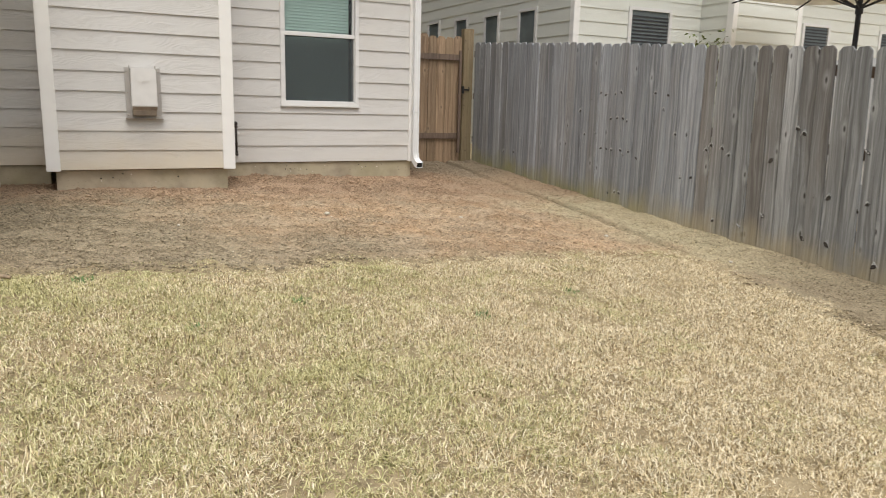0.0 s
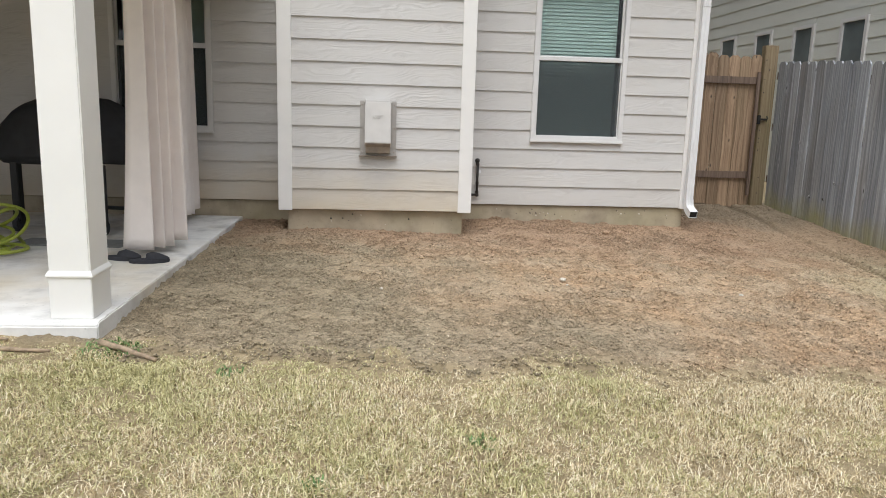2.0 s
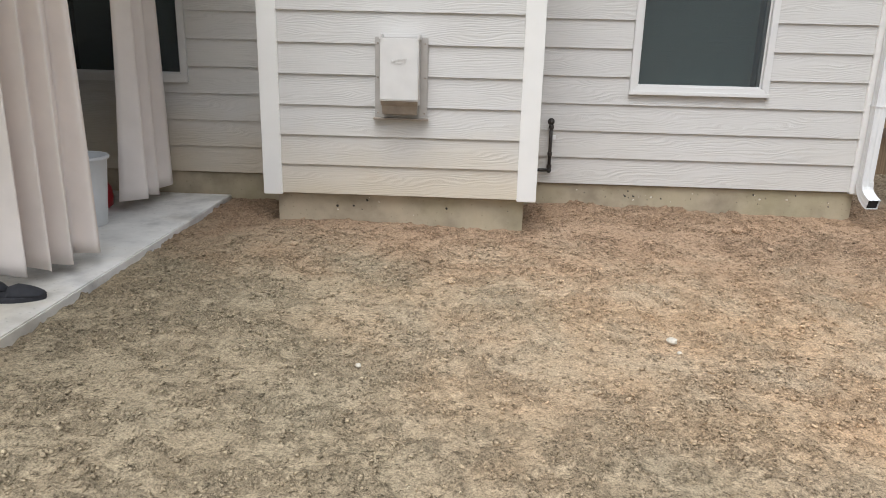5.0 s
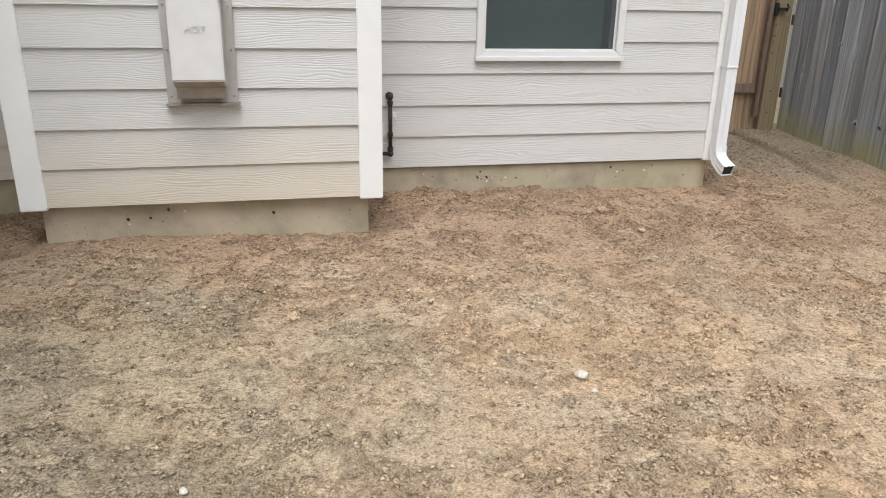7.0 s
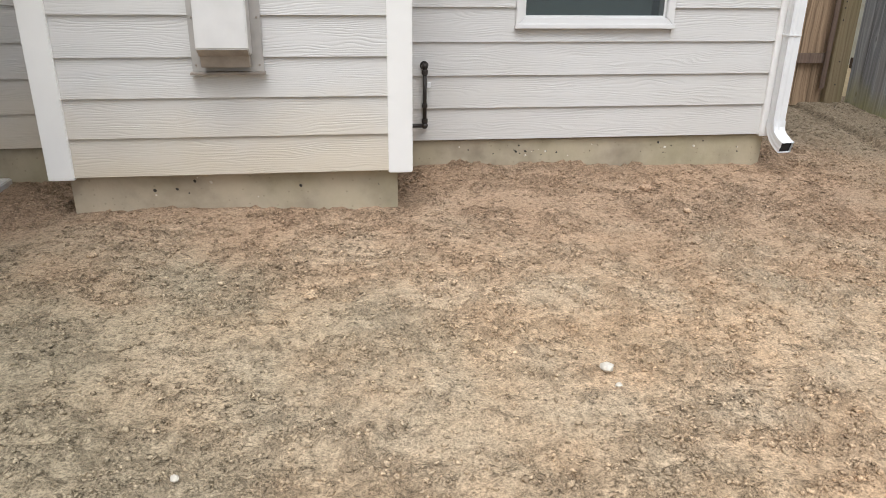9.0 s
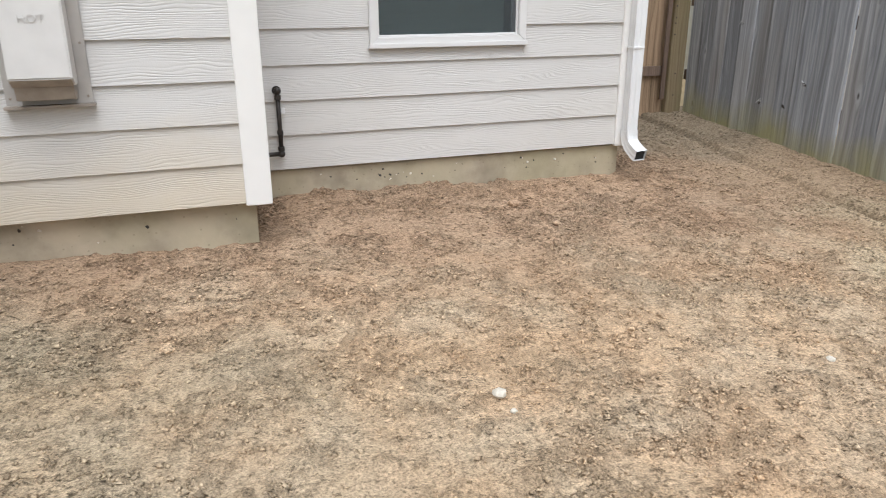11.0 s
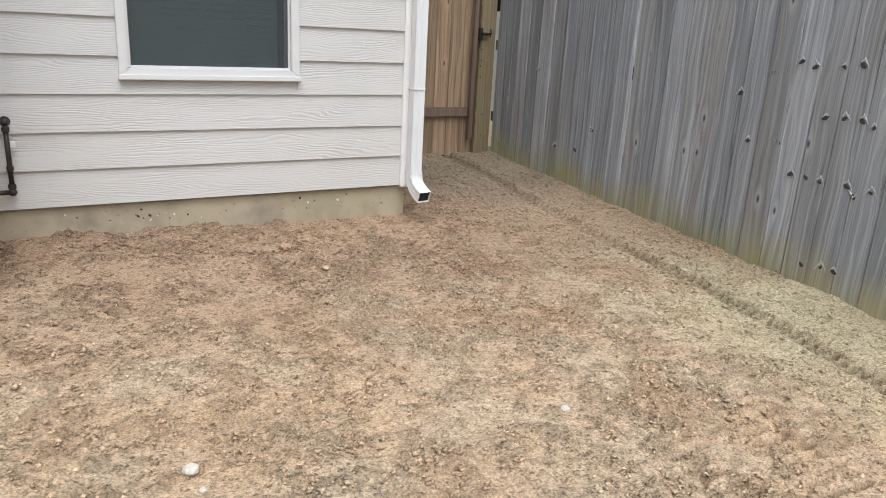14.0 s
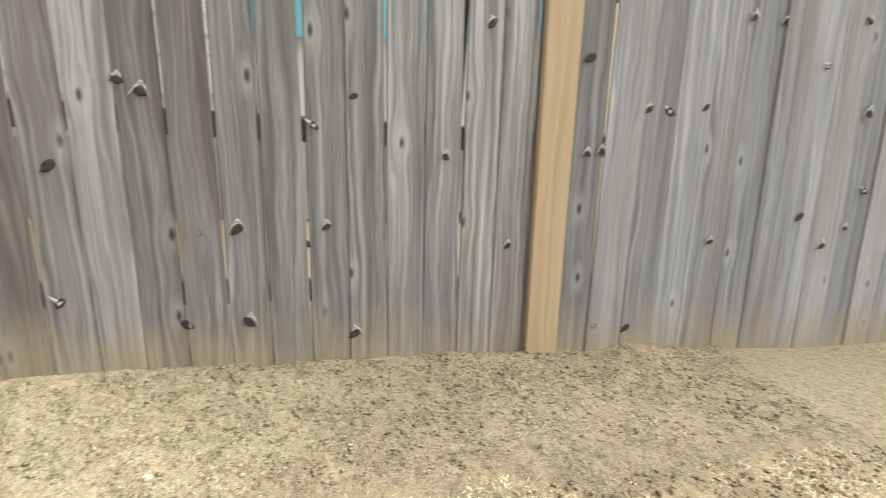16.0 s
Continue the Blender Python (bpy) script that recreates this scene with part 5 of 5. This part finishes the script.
for a, b, c, d in ((-0.035, -0.035, 0.075, 0.075), (2.535, -0.725, 2.64, -0.6), (4.03, -0.725, 4.13, 0.02)):
    solid("corner_board", (a, b, -0.2), (c, d, NTOP), M_TRIM, house, "white corner board")


def house_window(a, b, z0, z1, side):
    w = new("window")
    w.parent = house
    def slab_of(name, u0, u1, v0, v1, d0, d1, mt):
        if side:
            return solid(name, (d0, u0, v0), (d1, u1, v1), mt, w, "", 0.002)
        return solid(name, (u0, d0, v0), (u1, d1, v1), mt, w, "", 0.002)
    t = 0.05
    slab_of("frame", a - 0.01, a + t, z0, z1, -0.045, 0.0, M_VINYL)
    slab_of("frame", b - t, b + 0.01, z0, z1, -0.045, 0.0, M_VINYL)
    slab_of("frame", a + t, b - t, z1 - t, z1, -0.045, 0.0, M_VINYL)
    slab_of("sill", a + t, b - t, z0, z0 + t, -0.045, 0.0, M_VINYL)
    slab_of("pane", a + t, b - t, z0 + t, z1 - t, -0.018, -0.012, M_NGLASS)
    over = -0.2 + NE * math.ceil((z1 + 0.2) / NE)
    slab_of("head_board", a, b, z1 + 0.002, over, -0.016, 0.02, M_NSIDING)
    if not side:
        z = z0 + 0.08
        while z < z1 - 0.1:
            slab_of("slat", a + t, b - t, z, z + 0.022, -0.030, -0.020, M_RUBBER if not side else M_BLIND)
            z += 0.055
    return w


M_NGLASS = plain("grey_window_glass", (0.14, 0.165, 0.17), 0.08, vary=0.2, scale=2, bump=0.0)
for h in side_w:
    house_window(*h, True)
for h in back_w + far_w:
    house_window(*h, False)
bm = bmesh.new()
prism(bm, [(-0.5, NTOP), (10.5, NTOP), (5.0, NTOP + 2.6)], -1.0, 14.4, "y")
part("roof", bm, M_ROOF, house)


def umbrella():
    th = thing("patio_umbrella", "large pale canvas patio umbrella on a dark pole", "umbrella", (10.0, 7.12, float(ground_z(10.0, 7.12)) - 0.01))
    z0 = th.location.z
    bm = bmesh.new()
    tube(bm, [(0, 0, 0), (0, 0, 3.42 - z0)], 0.035, 12)
    part("pole", bm, M_RUBBER, th, "", 0, True)
    bm = bmesh.new()
    loft(bm, [ring((0, 0, 0.0), 0.30, 20), ring((0, 0, 0.05), 0.30, 20), ring((0, 0, 0.10), 0.08, 20)])
    part("base", bm, M_RUBBER, th)
    bm = bmesh.new()
    n = 8
    apex = bm.verts.new((0, 0, 3.40 - z0))
    rim = [bm.verts.new((1.8 * math.cos(i * 2 * math.pi / n + 0.35), 1.8 * math.sin(i * 2 * math.pi / n + 0.35), 3.06 - z0)) for i in range(n)]
    for i in range(n):
        bm.faces.new((apex, rim[i], rim[(i + 1) % n]))
    ob = part("canopy", bm, M_CANVAS, th, "pale canvas canopy")
    so = ob.modifiers.new("cloth", "SOLIDIFY")
    so.thickness = 0.006
    for i in range(n):
        a = i * 2 * math.pi / n + 0.35
        bm = bmesh.new()
        tube(bm, [(0, 0, 3.38 - z0), (1.78 * math.cos(a), 1.78 * math.sin(a), 2.985 - z0)], 0.012, 6)
        rib = part("rib", bm, M_RUBBER, th)
        bm = bmesh.new()
        tube(bm, [(0.04 * math.cos(a), 0.04 * math.sin(a), 2.80 - z0), (0.85 * math.cos(a), 0.85 * math.sin(a), 3.15 - z0)], 0.014, 6)
        part("strut", bm, M_RUBBER, th)
    bm = bmesh.new()
    loft(bm, [ring((0, 0, 2.72 - z0), 0.05, 12), ring((0, 0, 2.84 - z0), 0.05, 12)])
    part("hub", bm, M_RUBBER, th)


umbrella()

# made-up shed that supplies the white and cyan showing through the picket gaps
shed = thing("storage_shed", "made-up low white-clad shed with a bright cyan panel beyond the fence", "shed", (8.0, 4.0, float(ground_z(8.0, 4.0)) - 0.02))
bm = bmesh.new()
for i in range(9):
    prism(bm, [(0.0, 0.86 + i * 0.12), (-0.016, 0.86 + i * 0.12), (-0.006, 0.98 + i * 0.12), (0.0, 0.98 + i * 0.12)], 0.12, 2.6, "y")
part("cladding", bm, M_WHITE, shed)
solid("body", (0.005, -2.3, 0.0), (1.4, 2.6, 1.95), M_WHITE, shed)
solid("cyan_panel", (-0.03, -2.3, 1.22), (0.0, 0.10, 1.95), M_CYAN, shed, "bright cyan painted panel")
solid("base_board", (-0.02, -2.3, 0.0), (0.002, 2.6, 0.60), M_FENCE, shed, "grey base boards")


def shrub():
    th = thing("shrub", "thin yellow-green shrub showing above the fence", "shrub", (7.05, 6.95, float(ground_z(7.05, 6.95)) - 0.03))
    bm = bmesh.new()
    tips = []
    for k in range(5):
        a = k * 1.3
        tip = (0.22 * math.cos(a), 0.22 * math.sin(a), 1.85 + 0.2 * math.sin(k * 2.1))
        tube(bm, [(0, 0, 0), (tip[0] * 0.3, tip[1] * 0.3, 0.8), tip], [0.016, 0.011, 0.004], 6)
        tips.append(tip)
    part("stems", bm, M_STICK, th)
    bm = bmesh.new()
    for tip in tips:
        for j in range(70):
            c = Vector((tip[0] * random.uniform(0.5, 1.2) + random.uniform(-0.12, 0.12), tip[1] * random.uniform(0.5, 1.2) + random.uniform(-0.12, 0.12), tip[2] - random.uniform(-0.08, 0.6)))
            m = pose(*c, random.uniform(-60, 60), random.uniform(-60, 60), random.uniform(0, 360))
            bm.faces.new([bm.verts.new(m @ Vector(p)) for p in ((0, -0.03, 0), (0.014, 0, 0.004), (0, 0.035, 0), (-0.014, 0, 0.004))])
    part("leaves", bm, M_LEAF, th)


shrub()

# ---- loose crumbs on the soil and the dry turf ----
def scatter_mesh(name, base_v, base_f, pos, mats, material):
    n, k = len(pos), len(base_v)
    v = np.einsum("nij,kj->nki", mats, base_v) + pos[:, None, :]
    f = base_f[None, :, :] + (np.arange(n) * k)[:, None, None]
    return raw_mesh(name, v.reshape(-1, 3), f.reshape(-1, base_f.shape[1]), material)


octa_v = np.array([(1, 0, 0), (-1, 0, 0), (0, 1, 0), (0, -1, 0), (0, 0, 1), (0, 0, -1)], float)
octa_f = np.array([(0, 2, 4), (2, 1, 4), (1, 3, 4), (3, 0, 4), (2, 0, 5), (1, 2, 5), (3, 1, 5), (0, 3, 5)])
N = 380000
cx, cy = rng.uniform(-0.42, 5.87, N), rng.uniform(1.9, 10.5, N)
dens = 0.10 + 0.80 * rough_patch(cx, cy) * np.clip((vnoise(cx * 17, cy * 17, 31) - 0.1) * 1.9, 0.15, 1)
free = (lawn_depth(cx, cy) < 0.22) & ~((cx > 0.08) & (cx < 1.70) & (cy > 8.0)) & ~((cx < 4.0) & (cy > 8.62)) & ~((cx < -0.38) & (cy > 4.93))
keep = free & (rng.random(N) < dens) & (np.abs(cx - wheel_line(cy)) > 0.07) & ((np.abs(cx - 4.42) > 0.11) | (rng.random(N) < 0.25) | (cy < 5.6) | (cy > 8.3))
cx, cy = cx[keep], cy[keep]
n = len(cx)
cz = ground_z(cx, cy) - 0.004 + soil_relief(cx, cy)
size = 0.0022 + 0.0080 * rng.random(n) ** 3.0 + 0.002 * (vnoise(cx * 3, cy * 3, 33) > 0.62) * rng.random(n)
ang = rng.uniform(0, 2 * np.pi, n)
st = rng.uniform(0.5, 1.8, (n, 3)) * size[:, None]
mats = np.zeros((n, 3, 3))
mats[:, 0, 0], mats[:, 0, 1] = np.cos(ang) * st[:, 0], -np.sin(ang) * st[:, 1]
mats[:, 1, 0], mats[:, 1, 1] = np.sin(ang) * st[:, 0], np.cos(ang) * st[:, 1]
mats[:, 2, 2] = st[:, 2] * 0.6
mats[:, 2, 0] = st[:, 0] * rng.uniform(-0.5, 0.5, n)
mats[:, 0, 2] = st[:, 2] * rng.uniform(-0.5, 0.5, n)
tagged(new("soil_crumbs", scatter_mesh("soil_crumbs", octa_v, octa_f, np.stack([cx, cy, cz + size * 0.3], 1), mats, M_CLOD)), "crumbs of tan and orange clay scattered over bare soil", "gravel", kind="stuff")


def blades(name, gx_, gy_, tall, wide, material, label, category, lean=1.05, sink=0.006):
    n = len(gx_)
    gz_ = ground_z(gx_, gy_) - sink
    a = rng.uniform(0, 2 * np.pi, n)
    face = a + rng.uniform(-0.6, 0.6, n)
    h = tall * rng.uniform(0.5, 1.3, n)
    w = wide * rng.uniform(0.6, 1.4, n)
    k = lean * rng.uniform(0.15, 1.5, n)
    dx, dy = np.cos(a), np.sin(a)
    px_, py_ = -np.sin(face) * w, np.cos(face) * w
    v = np.empty((n, 5, 3))
    v[:, 0] = np.stack([gx_ - px_, gy_ - py_, gz_], 1)
    v[:, 1] = np.stack([gx_ + px_, gy_ + py_, gz_], 1)
    mx, my, mz = gx_ + dx * h * k * 0.35, gy_ + dy * h * k * 0.35, gz_ + h * 0.62 / np.sqrt(1 + 0.4 * k * k)
    v[:, 2] = np.stack([mx + px_ * 0.8, my + py_ * 0.8, mz], 1)
    v[:, 3] = np.stack([mx - px_ * 0.8, my - py_ * 0.8, mz], 1)
    v[:, 4] = np.stack([gx_ + dx * h * k, gy_ + dy * h * k, gz_ + h / np.sqrt(1 + 1.2 * k * k)], 1)
    i = (np.arange(n) * 5)[:, None]
    f = np.concatenate([i + np.array([[0, 1, 2]]), i + np.array([[0, 2, 3]]), i + np.array([[3, 2, 4]])], axis=0)
    tagged(new(name, raw_mesh(name, v.reshape(-1, 3), f, material)), label, category, kind="stuff")


N = 860000
tx, ty = rng.uniform(-2.2, 5.4, N), rng.uniform(1.4, 5.4, N)
deep = lawn_depth(tx, ty)
fall = np.clip(deep / 0.30 + 0.45, 0.0, 1) ** 1.5
fall = np.where(deep < -0.12, 0.015 * (vnoise(tx * 4, ty * 4, 41) > 0.6), fall)
tuft = np.clip((vnoise(tx * 9, ty * 9, 42) * 0.6 + vnoise(tx * 24, ty * 24, 43) * 0.7 - 0.25) * 2.0, 0.32, 1)
bare = np.clip((vnoise(tx * 2.3, ty * 2.3, 44) - 0.1) * 5, 0.55, 1)
keep = (rng.random(N) < fall * tuft * bare) & ~((tx < -0.40) & (ty > 4.94))
tx, ty = tx[keep], ty[keep]
hh = (0.017 + 0.025 * vnoise(tx * 5, ty * 5, 45)) * np.clip(lawn_depth(tx, ty) / 0.35, 0.45, 1)
blades("lawn_grass", tx, ty, hh, 0.0020, M_GRASS, "short dormant straw-coloured lawn with green patches", "grass", 1.3)
N = 95000
fx, fy = rng.uniform(-7, 5.6, N), 1.6 - 6.6 * rng.random(N) ** 1.7
open_lawn = lawn_depth(fx, fy) > 0.05
fx, fy = fx[open_lawn], fy[open_lawn]
N = len(fx)
blades("far_lawn_grass", fx, fy, np.full(N, 0.05), 0.004, M_GRASS, "short dormant straw-coloured lawn", "grass")
for wx, wy, r, cnt in ((-0.30, 4.80, 0.15, 150), (0.28, 4.62, 0.06, 40), (1.35, 4.05, 0.05, 40), (2.25, 3.65, 0.05, 40), (0.75, 3.7, 0.05, 34), (3.1, 4.0, 0.05, 30)):
    a, q = rng.uniform(0, 2 * np.pi, cnt), r * np.sqrt(rng.random(cnt))
    blades("weed_tuft", wx + np.cos(a) * q, wy + np.sin(a) * q, np.full(cnt, 0.034), 0.004, M_WEED, "small green weed tuft in the lawn", "weed", 1.2)
